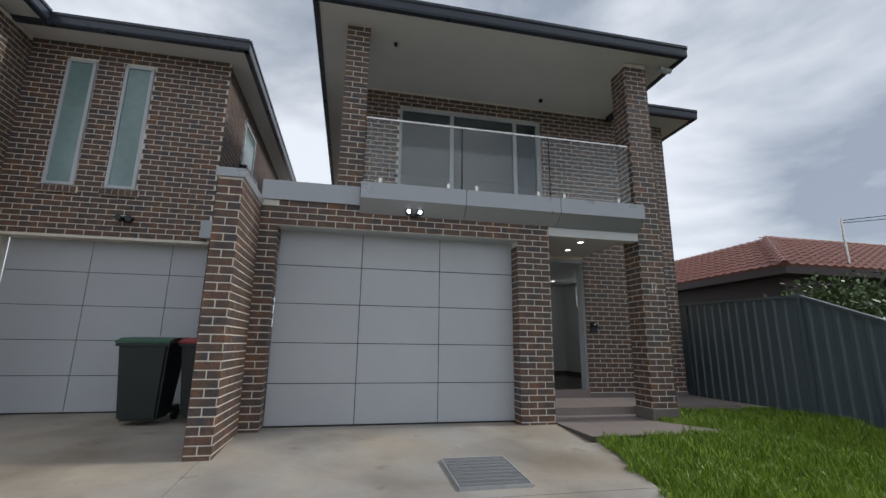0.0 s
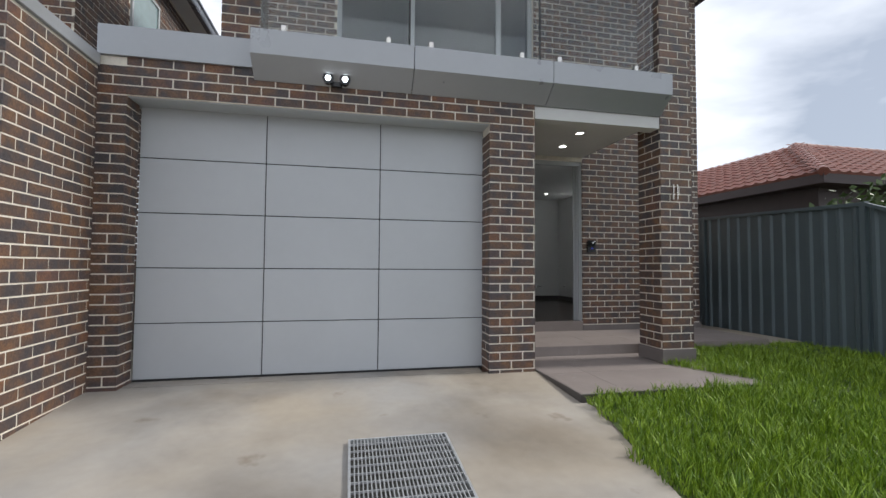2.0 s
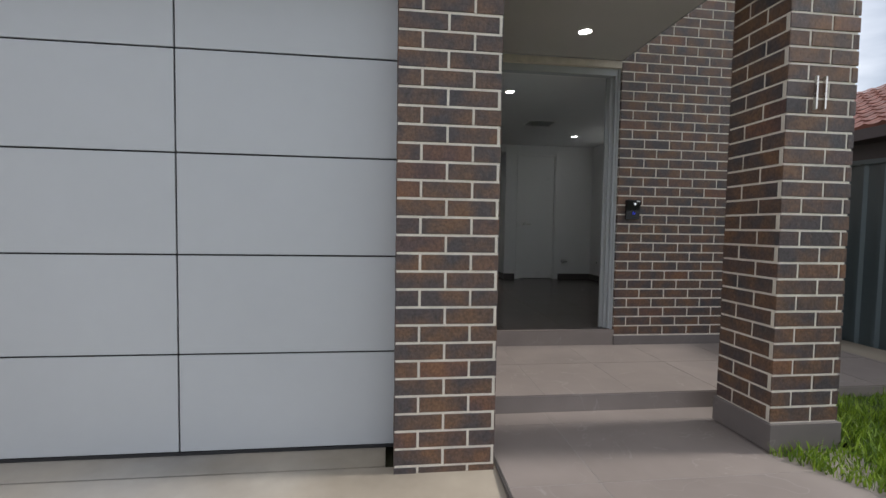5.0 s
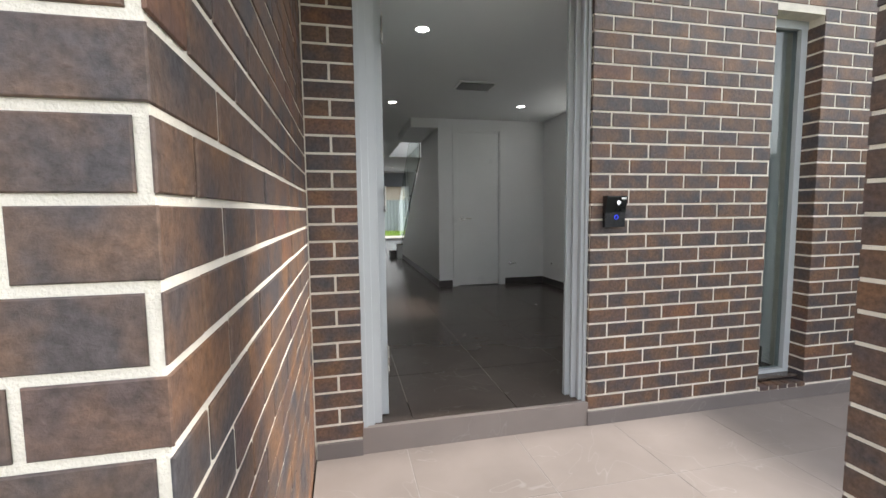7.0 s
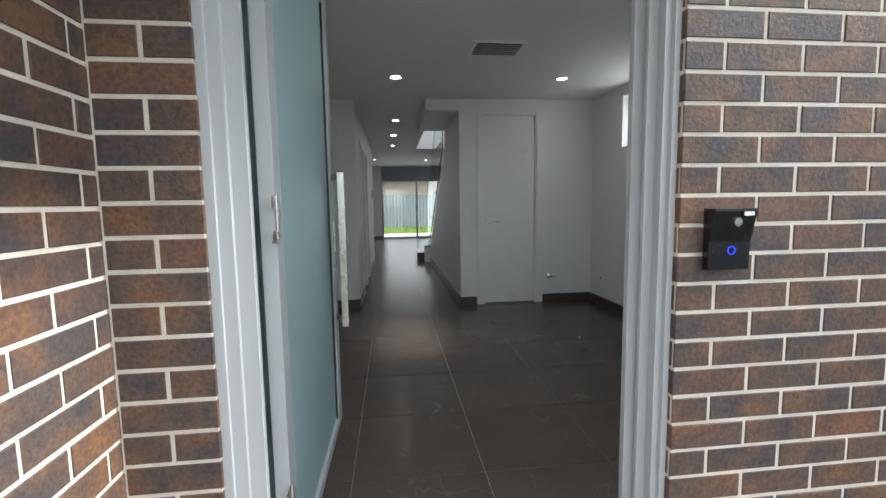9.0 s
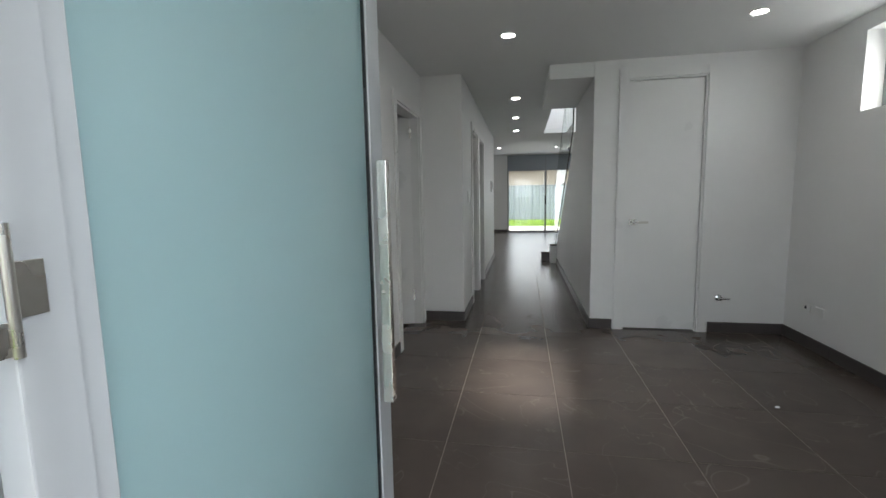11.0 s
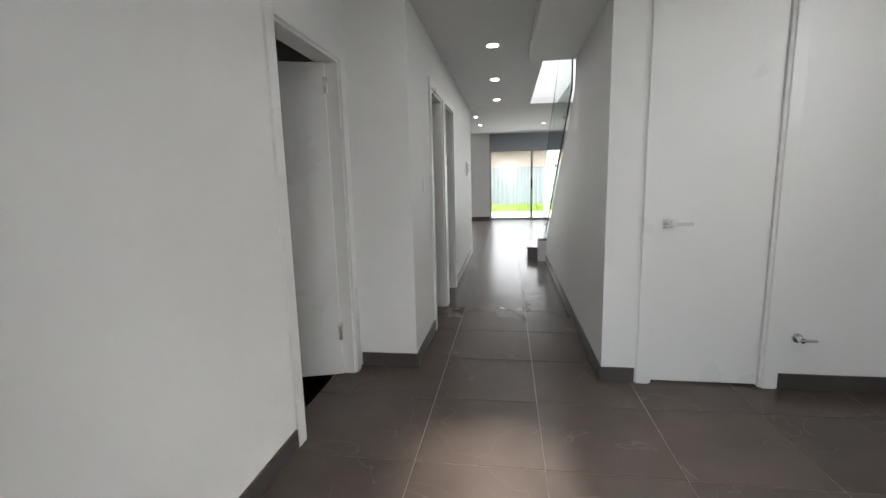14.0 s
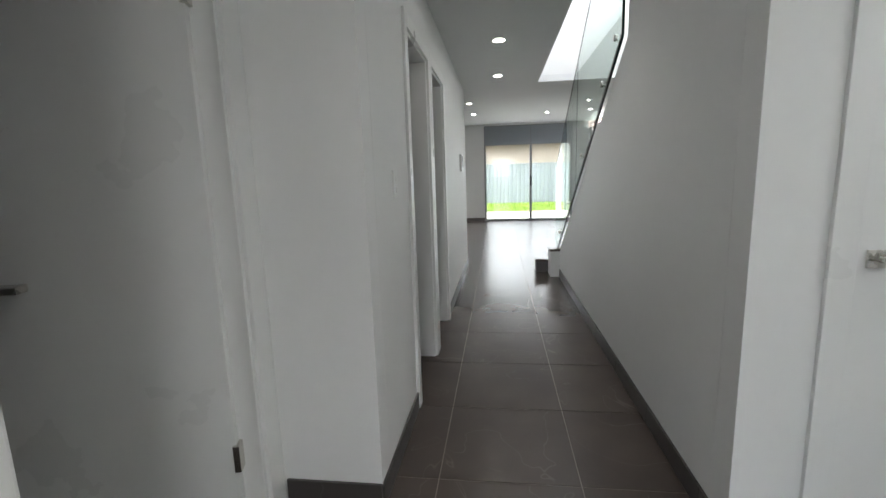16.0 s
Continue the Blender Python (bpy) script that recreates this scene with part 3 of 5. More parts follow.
col = structure(new("column_1"), "square brick column between porch and balcony roof", "column")
part("core", boxes((4.305, FY + 0.012, 0.05, 4.685, 6.19, 5.63)), MORTAR, col)
brick_face(col, (4.30, FY + 0.012, 0.165), 0, 0.39, 5.46, singles=90, zone=(0, 1.0))
brick_face(col, (4.305, 6.19, 0.165), -90, 0.378, 5.46, singles=90, zone=(0.3, 1.0), phase=1)
brick_face(col, (4.685, FY + 0.012, 0.165), 90, 0.378, 5.46, phase=1)
part("plinth", boxes((4.286, FY - 0.01, 0.02, 4.70, 6.20, 0.163)), PLINTH, col, "grey tiled plinth")
col2 = structure(new("column_2"), "square brick column at the balcony corner", "column")
part("core", boxes((-0.18, FY + 0.1, 2.9, 0.15, 6.25, 5.63)), MORTAR, col2)
brick_face(col2, (-0.18, FY + 0.1, 3.0), 0, 0.33, 2.63)
brick_face(col2, (0.15, FY + 0.1, 3.0), 90, 0.35, 2.63, phase=1)
brick_face(col2, (-0.18, 6.25, 3.0), -90, 0.35, 2.63, phase=1)

# house number: two plain uprights
num = empty("house_number", "silver house number 11 on the brick column", "house number", at=(4.43, FY + 0.012, 1.79))
for k in (0, 1):
    part("digit", boxes((0.005 + k * 0.05, -0.030, 0, 0.015 + k * 0.05, -0.012, 0.165), bevel=0.002), STEEL, num)

# ---- cladding band, balcony, porch ceiling ----
band = structure(link("parapet_cladding", boxes((-1.10, FY - 0.03, 2.803, 0.125, 6.2, 3.06), bevel=0.003), CLAD), "smooth grey metal parapet band above the garage", "cladding")
structure(link("garage_roof", boxes((-1.33, 6.0, 2.82, -0.2, 12, 2.9)), CLAD), "flat metal roof over the garage", "roof")
bal = structure(new("balcony_fascia"), "angular grey metal fascia along the balcony edge", "balcony")
prof = [(5.60, 3.08), (5.60, 2.86), (5.79, 2.70), (6.0, 2.70), (6.0, 3.08)]
for a, b in ((0.13, 1.545), (1.553, 2.935), (2.943, 4.29)):
    part("cladding_panel", prism(prof, "x", a, b), CLAD, bal)
structure(link("balcony_floor", boxes((0.0, 6.001, 2.90, 4.32, DY - 0.02, 3.04)), SOFFIT), "balcony floor slab", "floor")
structure(link("porch_beam", boxes((2.822, FY + 0.02, 2.57, 4.30, 5.98, 2.698)), SOFFIT), "white beam over the porch opening", "beam")
structure(link("ceiling_porch", boxes((2.83, 5.981, 2.66, 4.32, DY - 0.02, 2.72)), SOFFIT), "white porch ceiling with downlights", "ceiling")
structure(link("balcony_edge", boxes((4.321, 6.2, 2.66, 4.335, DY - 0.02, 3.06)), CLAD), "grey metal edge of the balcony slab", "cladding")

rail = empty("glass_balustrade", "frameless clear glass balcony balustrade on steel spigots", "balustrade", at=(0, 0, 0))
for a, b in ((0.17, 1.51), (1.53, 2.85), (2.87, 4.18)):
    p = part("glass_panel", boxes((a, 5.75, 3.10, b, 5.762, 4.06)), GLASS, rail)
    p.visible_shadow = False
for a in (1.52, 2.86):
    part("edge_strip", boxes((a - 0.009, 5.748, 3.10, a + 0.009, 5.764, 4.06)), BLACK, rail)
part("top_rail", boxes((0.16, 5.742, 4.062, 4.19, 5.77, 4.085), bevel=0.003), STEEL, rail)
for a in (0.38, 1.32, 1.73, 2.66, 3.07, 3.96):
    part("spigot", boxes((a - 0.022, 5.73, 3.081, a + 0.022, 5.78, 3.20), bevel=0.004), STEEL, rail)


def window(name, x0, x1, y, z0, z1, mulls, fw, frame_m, glass_m, label, depth=0.08, transom=None):
    w = tagged(new(name), label, "window", "", "structure")
    part("window_frame", boxes((x0, y, z0, x0 + fw, y + depth, z1), (x1 - fw, y, z0, x1, y + depth, z1), (x0 + fw, y, z1 - fw, x1 - fw, y + depth, z1), (x0 + fw, y, z0, x1 - fw, y + depth, z0 + fw)), frame_m, w)
    for m_ in mulls:
        part("mullion", boxes((m_ - fw * 0.6, y + 0.005, z0 + fw, m_ + fw * 0.6, y + depth - 0.005, z1 - fw)), frame_m, w)
    e = [x0 + fw] + sum(([m_ - fw * 0.6, m_ + fw * 0.6] for m_ in mulls), []) + [x1 - fw]
    for i in range(0, len(e), 2):
        p = part("pane", boxes((e[i], y + depth * 0.5, z0 + fw, e[i + 1], y + depth * 0.5 + 0.006, z1 - fw)), glass_m, w)
        p.visible_shadow = False
    return w


window("window_1", 0.78, 3.56, DY + 0.06, 3.04, 5.36, (1.79, 3.05), 0.06, ALU, TINT, "pale framed sliding glass door on the balcony, closed")
window("window_2", 5.53, 5.90, DY + 0.10, 0.235, 2.53, (), 0.05, ALU, TINT, "tall narrow slot window beside the front door", depth=0.06)

# upper rooms behind the glass, closed
structure(link("upper_room", boxes((0.0, 11.0, 2.95, 6.2, 11.1, 5.6)), WHITE), "white back wall of the upstairs room", "wall")
structure(link("ceiling_upper", boxes((0.0, DY + 0.245, 5.4, 6.17, 13.4, 5.5)), CEILM), "white upstairs ceiling", "ceiling")

# ---- roofs ----
def eave(name, x0, x1, y0, y1, z, rise, label):
    """A hipped roof: soffit board, fascia gutter on all sides, sloping top."""
    r = structure(new(name), label, "roof")
    part("soffit", boxes((x0 + 0.06, y0 + 0.06, z, x1 - 0.06, y1, z + 0.02)), SOFFIT, r)
    g = 0.19
    prof_ = [(0.0, 0.0), (-0.012, 0.03), (-0.012, 0.13), (-0.03, 0.15), (-0.03, g), (0.08, g), (0.08, 0.0)]
    part("gutter", prism([(y0 + a, z - 0.02 + b) for a, b in prof_], "x", x0, x1), NAVY, r)
    part("gutter", prism([(x0 + a, z - 0.02 + b) for a, b in prof_], "y", y0, y1), NAVY, r)
    part("gutter", prism([(x1 - a, z - 0.02 + b) for a, b in prof_], "y", y0, y1), NAVY, r)
    bm = bmesh.new()
    hw = (x1 - x0) / 2
    q = [bm.verts.new(p) for p in ((x0, y0, z + 0.16), (x1, y0, z + 0.16), (x1, y1, z + 0.16), (x0, y1, z + 0.16), (x0 + hw, y0 + hw, z + rise), (x0 + hw, y1, z + rise))]
    for f in ((0, 1, 4), (1, 2, 5, 4), (3, 0, 4, 5), (2, 3, 5)):
        bm.faces.new([q[i] for i in f])
    part("roof_sheet", bm, NAVY, r)


eave("roof_main", -0.66, 5.22, 5.46, 14.0, 5.645, 1.5, "low hipped roof with dark blue gutter over the balcony")
eave("roof_side", 5.05, 6.76, 7.0, 14.0, 5.56, 0.7, "lower side roof with dark blue gutter")
pipe = empty("downpipe_elbow", "white plastic downpipe elbow under the gutter", "downpipe", at=(5.05, 5.75, 5.55))
part("elbow", cyl(bmesh.new(), (0, 0, 0), 0.045, 0.16, "x"), ALU, pipe)
part("socket", cyl(bmesh.new(), (-0.11, 0, 0), 0.06, 0.05, "x"), ALU, pipe)

# ---- porch and walkway tiles ----
structure(link("porch_slab", boxes((2.83, 6.40, -0.1, 6.33, DY + 0.2, 0.1205)), GROUT), "porch slab under the tiles", "floor")
structure(link("walkway_slab", boxes((2.85, 4.95, -0.16, 4.74, 6.398, 0.0105)), GROUT), "walkway slab under the tiles", "floor")
structure(link("walkway_kerb", boxes((2.836, 4.94, -0.16, 2.848, 6.398, 0.012), (2.836, 4.928, -0.16, 4.74, 4.939, 0.012)), SKIRT), "dark tiled edge of the walkway", "kerb")
structure(link("porch_riser", boxes((2.83, 6.385, 0.0, 6.33, 6.398, 0.113)), PORCH_TILE), "tiled riser of the porch step", "step")
tiles_jobs = []


def tile_field(name, label, x0, x1, y0, y1, z, xs, ys, material, joint=0.004):
    tiles_jobs.append((name, label, x0, x1, y0, y1, z, xs, ys, material, joint))


def cuts(a, b, first, step):
    out = [a]
    c = first
    while c < a + 0.01:
        c += step
    while c < b - 0.01:
        out.append(c)
        c += step
    out.append(b)
    return out


def lay_tiles():
    cache = {}
    for name, label, x0, x1, y0, y1, z, xs, ys, material, jt in tiles_jobs:
        fl = structure(new(name), label, "floor")
        cx, cy = cuts(x0, x1, *xs), cuts(y0, y1, *ys)
        for i in range(len(cx) - 1):
            for j in range(len(cy) - 1):
                w, d = cx[i + 1] - cx[i] - jt, cy[j + 1] - cy[j] - jt
                key = (round(w, 3), round(d, 3), material.name)
                if key not in cache:
                    o = part("tile", boxes((0, 0, -0.008, w, d, 0), bevel=0.0008), material, fl)
                    cache[key] = o
                else:
                    o = cache[key].copy()
                    scene.collection.objects.link(o)
                    o.parent = fl
                o.location = (cx[i] + jt / 2, cy[j] + jt / 2, z)


tile_field("walkway_tiles", "grey stone-look porcelain tiles on the entry walkway", 2.85, 4.74, 4.95, 6.385, 0.012, (3.28, 1.18), (5.62, 0.6), PORCH_TILE)
tile_field("porch_tiles", "grey stone-look porcelain tiles on the porch", 2.83, 6.33, 6.385, DY + 0.02, 0.122, (3.285, 0.6), (7.0, 0.6), PORCH_TILE)

# ---- inside: floor, walls, ceiling ----
F, C = 0.262, 2.66
structure(link("floor_slab", boxes((-0.5, DY + 0.245, -0.1, 6.17, 22.4, F - 0.002)), GROUT_DARK), "grout bed of the indoor floor", "floor")
tile_field("floor_tiles", "large dark brown-grey porcelain floor tiles", 2.605, 5.94, DY + 0.03, 22.3, F, (3.325, 0.588), (8.19, 0.59), TILE)
tile_field("floor_tiles_rear", "dark porcelain tiles of the rear living room", -0.4, 2.728, 16.0, 22.3, F, (0.385, 0.588), (16.45, 0.59), TILE)
structure(link("floor_side_room", boxes((-0.4, 9.0, F - 0.009, 2.6, 14.8, F - 0.002)), TILE), "dark tiled floor of the side rooms", "floor")
structure(link("door_step", boxes((3.06, DY - 0.005, 0.10, 4.335, DY + 0.028, F - 0.002)), PORCH_TILE), "grey tiled threshold step", "step")
# plaster walls
T = 0.12
structure(link("wall_front_inner", boxes((2.62, DY + 0.242, F, 3.05, DY + 0.30, C), (4.425, DY + 0.242, F, 5.53, DY + 0.30, C), (5.90, DY + 0.242, F, 6.06, DY + 0.30, C), (5.53, DY + 0.242, 2.53, 5.90, DY + 0.30, C), (3.05, DY + 0.242, 2.60, 4.425, DY + 0.30, C)), WHITE), "white plaster inside of the front wall", "wall")
LD0, LD1, DH = 10.66, 11.44, 2.27
structure(link("wall_left", boxes((2.61, DY + 0.301, F, 2.73, LD0, C), (2.61, LD0, DH, 2.73, LD1, C), (2.61, LD1, F, 2.73, 11.56, C)), WHITE), "white plaster wall of the entry room", "wall")
structure(link("wall_jog", boxes((2.61, 11.561, F, 3.13, 11.68, C)), WHITE), "white plaster return at the hall", "wall")
H1, H2, H3, H4 = 12.36, 13.02, 13.16, 13.80
structure(link("wall_hall_left", boxes((3.01, 11.681, F, 3.13, H1, C), (3.01, H1, DH, 3.13, H2, C), (3.01, H2, F, 3.13, H3, C), (3.01, H3, DH, 3.13, H4, C), (3.01, H4, F, 3.13, 16.3, C)), WHITE), "white plaster hall wall with door openings", "wall")
CD0, CD1 = 4.60, 5.25
structure(link("wall_cupboard", boxes((4.325, 11.46, F, CD0, 11.58, C), (CD1, 11.46, F, 5.94, 11.58, C), (CD0, 11.46, 2.50, CD1, 11.58, C)), WHITE), "white plaster wall with the cupboard door under the stairs", "wall")
RW0, RW1, RWZ0, RWZ1 = 9.66, 10.78, 2.03, 2.55
structure(link("wall_right", boxes((5.94, DY + 0.301, F, 6.16, 22.4, RWZ0), (5.94, DY + 0.301, RWZ0, 6.16, RW0, C), (5.94, RW1, RWZ0, 6.16, 22.4, C), (5.94, RW0, RWZ1, 6.16, RW1, C)), WHITE), "white plaster outer wall", "wall")
# raked stair wall
structure(link("wall_stair", prism([(11.581, F), (15.78, F), (15.78, 0.42), (12.84, 2.28), (12.84, C), (11.581, C)], "x", 4.325, 4.43), WHITE), "white plaster wall with a sloping top beside the stairs", "wall")
structure(link("bulkhead", boxes((3.94, 11.46, 2.53, 4.323, 12.86, C - 0.002)), WHITE), "dropped plaster bulkhead at the hall corner", "bulkhead")
# ceilings
structure(link("ceiling_entry", boxes((2.61, DY + 0.245, C, 6.17, 12.87, C + 0.08), (2.61, 12.87, C, 4.09, 15.95, C + 0.08), (2.61, 15.95, C, 6.17, 17.0, C + 0.08), (5.55, 12.87, C, 6.17, 15.95, C + 0.08)), CEILM), "flat white plaster ceiling with a stair void", "ceiling")
structure(link("ceiling_rear", boxes((-0.5, 16.3, 2.86, 6.17, 22.4, 2.94), (-0.5, 16.3, C, 2.609, 16.4, 2.86)), CEILM), "flat white plaster ceiling of the rear room", "ceiling")
structure(link("ceiling_side", boxes((-0.5, 8.8, C, 2.608, 16.3, C + 0.08)), CEILM), "white ceiling of the side rooms", "ceiling")
# stair void walls up to the skylight
structure(link("wall_void", boxes((3.98, 12.75, C + 0.081, 4.089, 16.07, 5.39), (5.551, 12.75, C + 0.081, 5.66, 16.07, 5.39), (4.09, 15.951, C + 0.081, 5.55, 16.07, 5.39), (4.09, 12.75, C + 0.081, 5.55, 12.869, 5.39)), WHITE), "white plaster walls of the stair void", "wall")
skl = tagged(new("skylight"), "flat skylight over the stair void", "skylight", kind="structure")
part("skylight_frame", boxes((4.10, 12.88, 5.36, 4.16, 15.94, 5.395), (5.48, 12.88, 5.36, 5.54, 15.94, 5.395)), ALU, skl)
lamp_area("skylight_daylight", pose(4.82, 14.5, 5.35), 1.2, 2.6, 6.5, (0.95, 0.98, 1.0))
# side rooms, closed with plain walls
structure(link("wall_side_rooms", boxes((-0.5, 8.8, F, 2.609, 8.9, C), (-0.5, 8.9, F, -0.4, 22.4, 2.86), (-0.4, 12.0, F, 2.609, 12.1, C), (-0.4, 14.7, F, 3.009, 14.8, C), (-0.4, 16.3, F, -0.39, 16.31, C)), WHITE), "plain white walls of the side rooms", "wall")

# rear wall with sliding doors
RY = 22.3
structure(link("wall_rear", boxes((2.62, RY, F, 3.20, RY + 0.2, 2.86), (5.55, RY, F, 5.94, RY + 0.2, 2.86), (3.20, RY, 2.83, 5.55, RY + 0.2, 2.86), (-0.4, RY, 2.83, 2.62, RY + 0.2, 2.86)), WHITE), "white rear wall with glazed doors", "wall")
DKF = mat("grey_door_frame", (0.26, 0.27, 0.28), 0.4, var=0.05)
window("window_3", 3.20, 5.55, RY + 0.02, F + 0.005, 2.83, (4.45,), 0.05, DKF, GLASS, "charcoal framed sliding glass doors to the back garden")
window("window_4", -0.39, 2.62, RY + 0.02, F + 0.005, 2.83, (1.1,), 0.05, DKF, GLASS, "charcoal framed rear window")
rb = empty("roller_blind", "grey roller blind drawn down over the top of the rear doors", "blind", at=(3.22, RY - 0.03, 2.33))
for u0, u1 in ((0, 1.215), (1.235, 2.30)):
    part("fabric", boxes((u0, 0, 0, u1, 0.006, 0.47)), BLIND, rb)
    part("bottom_bar", boxes((u0, -0.006, -0.025, u1, 0.012, -0.0005)), DKF, rb)
hdl = empty("slider_handle", "dark pull handle on the rear sliding door", "door handle", at=(4.45, RY, 1.2))
part("grip", boxes((-0.02, -0.035, 0, 0.02, 0.015, 0.28), bevel=0.006), BLACK, hdl)


# ---- skirting ----
def skirting(x0, y0, x1, y1):
    s = structure(new("baseboard"), "dark tiled skirting along the wall", "baseboard")
    L = math.hypot(x1 - x0, y1 - y0)
    m = pose(x0, y0, F, 0, 0, math.degrees(math.atan2(y1 - y0, x1 - x0)))
    a = 0.0
    while a < L - 0.01:
        b = min(a + 0.59, L)
        p = part("skirting_tile", boxes((a + 0.001, -0.011, 0.001, b - 0.001, -0.0005, 0.095), bevel=0.001), SKIRT, s)
        p.matrix_local = m
        a = b


skirting(2.73, DY + 0.31, 2.73, LD0 - 0.07)
skirting(2.741, 11.56, 3.13, 11.56)
skirting(3.13, 11.549, 3.13, H1 - 0.07)
skirting(3.13, H4 + 0.07, 3.13, 16.3)
skirting(4.314, 11.46, CD0 - 0.08, 11.46)
skirting(CD1 + 0.08, 11.46, 5.94, 11.46)
skirting(5.94, 11.448, 5.94, DY + 0.31)
skirting(4.325, 15.77, 4.325, 11.449)
skirting(2.62, RY, 3.20, RY)


# ---- internal doors ----
def architrave(name, plane, fixed, a0, a1, top, facing, label):
    """White architrave and jamb lining. plane x: wall of constant x, opening a0..a1 along y; facing is the visible side's sign."""
    fr = structure(new(name), label, "door frame")
    w, t = 0.068, 0.016
    d0, d1 = (fixed, fixed + facing * t) if facing > 0 else (fixed + facing * t, fixed)
    back = fixed - facing * 0.122
    j0, j1 = min(back, fixed), max(back, fixed)

    def bx(u0, v0, z0, u1, v1, z1):
        return (v0, u0, z0, v1, u1, z1) if plane == "x" else (u0, v0, z0, u1, v1, z1)

    part("architrave", boxes(bx(a0 - w, d0, F, a0 + 0.004, d1, top + w), bevel=0.003), GLOSS, fr)
    part("architrave", boxes(bx(a1 - 0.004, d0, F, a1 + w, d1, top + w), bevel=0.003), GLOSS, fr)
    part("architrave", boxes(bx(a0 + 0.005, d0, top - 0.004, a1 - 0.005, d1, top + w), bevel=0.003), GLOSS, fr)
    part("jamb", boxes(bx(a0, j0, F, a0 + 0.02, j1 - 0.001, top)), GLOSS, fr)
    part("jamb", boxes(bx(a1 - 0.02, j0, F, a1, j1 - 0.001, top)), GLOSS, fr)
    part("jamb", boxes(bx(a0 + 0.021, j0, top - 0.02, a1 - 0.021, j1 - 0.001, top)), GLOSS, fr)
    return fr


architrave("door_frame_1", "x", 2.73, LD0, LD1, DH, 1, "white architrave round the side room opening")
architrave("door_frame_2", "x", 3.13, H1, H2, DH, 1, "white architrave round the hall opening")
architrave("door_frame_3", "x", 3.13, H3, H4, DH, 1, "white architrave round the second hall opening")
architrave("door_frame_4", "y", 11.46, CD0, CD1, 2.50, -1, "white architrave round the cupboard door")


def lever(parent_name, label, at, yaw):
    h = empty(parent_name, label, "door handle", at=at)
    h.rotation_euler = (0, 0, radians(yaw))
    part("rose", boxes((-0.027, -0.008, -0.027, 0.027, 0, 0.027), bevel=0.002), STEEL, h)
    part("neck", cyl(bmesh.new(), (0, -0.025, 0), 0.009, 0.036, "y"), STEEL, h)
    part("lever_arm", boxes((-0.01, -0.055, -0.010, 0.125, -0.042, 0.010), bevel=0.003), STEEL, h)


cd = tagged(new("door_1"), "plain white flush cupboard door, closed", "door", kind="structure")
part("leaf", boxes((CD0 + 0.023, 11.478, F + 0.012, CD1 - 0.023, 11.515, 2.477), bevel=0.002), GLOSS, cd)
lever("lever_handle", "square brushed steel lever handle on the cupboard door", (CD0 + 0.075, 11.476, 1.25), 0)
# cupboard behind stays shut: dark gap under the leaf

ld = tagged(new("door_2"), "plain white flush door standing open into the side room", "door", kind="structure")
ld.location = (2.65, LD1 - 0.022, F)
ld.rotation_euler = (0, 0, radians(196))
part("leaf", boxes((0.0, 0.0, 0.010, 0.72, 0.036, DH - F - 0.022), bevel=0.002), GLOSS, ld)
for z in (0.25, 1.80):
    hg = part("hinge", boxes((-0.012, -0.010, z, 0.010, 0.046, z + 0.10), bevel=0.002), STEEL, ld)
part("handle", boxes((0.55, 0.037, 0.95, 0.69, 0.085, 0.975), bevel=0.005), STEEL, ld)


# ---- front door ----
fd_frame = structure(new("front_door_frame"), "pale grey aluminium frame of the front door", "door frame")
DT = 2.60
part("jamb", boxes((3.062, DY + 0.035, 0.12, 3.163, DY + 0.062, DT), bevel=0.002), ALU, fd_frame)
part("jamb_step", boxes((3.062, DY + 0.018, 0.12, 3.122, DY + 0.0345, DT), bevel=0.002), ALU, fd_frame)
part("jamb_rib", boxes((3.062, DY + 0.006, 0.12, 3.088, DY + 0.0175, DT), bevel=0.002), ALU, fd_frame)
part("jamb_back", boxes((3.062, DY + 0.0625, 0.12, 3.118, DY + 0.30, DT)), ALU, fd_frame)
part("weather_seal", boxes((3.1185, DY + 0.0625, 0.27, 3.126, DY + 0.09, DT)), GAP, fd_frame)
part("jamb", boxes((4.295, DY + 0.035, 0.12, 4.333, DY + 0.062, DT), bevel=0.002), ALU, fd_frame)
part("jamb_step", boxes((4.313, DY + 0.018, 0.12, 4.333, DY + 0.0345, DT), bevel=0.002), ALU, fd_frame)
part("jamb_back", boxes((4.300, DY + 0.0625, 0.12, 4.334, DY + 0.0745, DT)), ALU, fd_frame)
part("jamb_rib", boxes((4.270, DY + 0.075, 0.12, 4.334, DY + 0.09, DT), bevel=0.002), ALU, fd_frame)
part("jamb_back", boxes((4.285, DY + 0.0905, 0.12, 4.334, DY + 0.1145, DT)), ALU, fd_frame)
part("jamb_stop", boxes((4.250, DY + 0.115, 0.12, 4.334, DY + 0.14, DT), bevel=0.002), ALU, fd_frame)
part("jamb_lining", boxes((4.335, DY + 0.1215, 0.27, 4.424, DY + 0.14, DT)), ALU, fd_frame)
part("latch_slot", boxes((4.281, DY + 0.096, 1.28, 4.2823, DY + 0.109, 1.34)), BLACK, fd_frame)
part("head", boxes((3.1635, DY + 0.035, DT - 0.06, 4.295, DY + 0.10, DT)), ALU, fd_frame)
part("strike_plate", boxes((4.2825, DY + 0.0915, 1.25, 4.2849, DY + 0.1135, 1.37), bevel=0.001), STEEL, fd_frame)

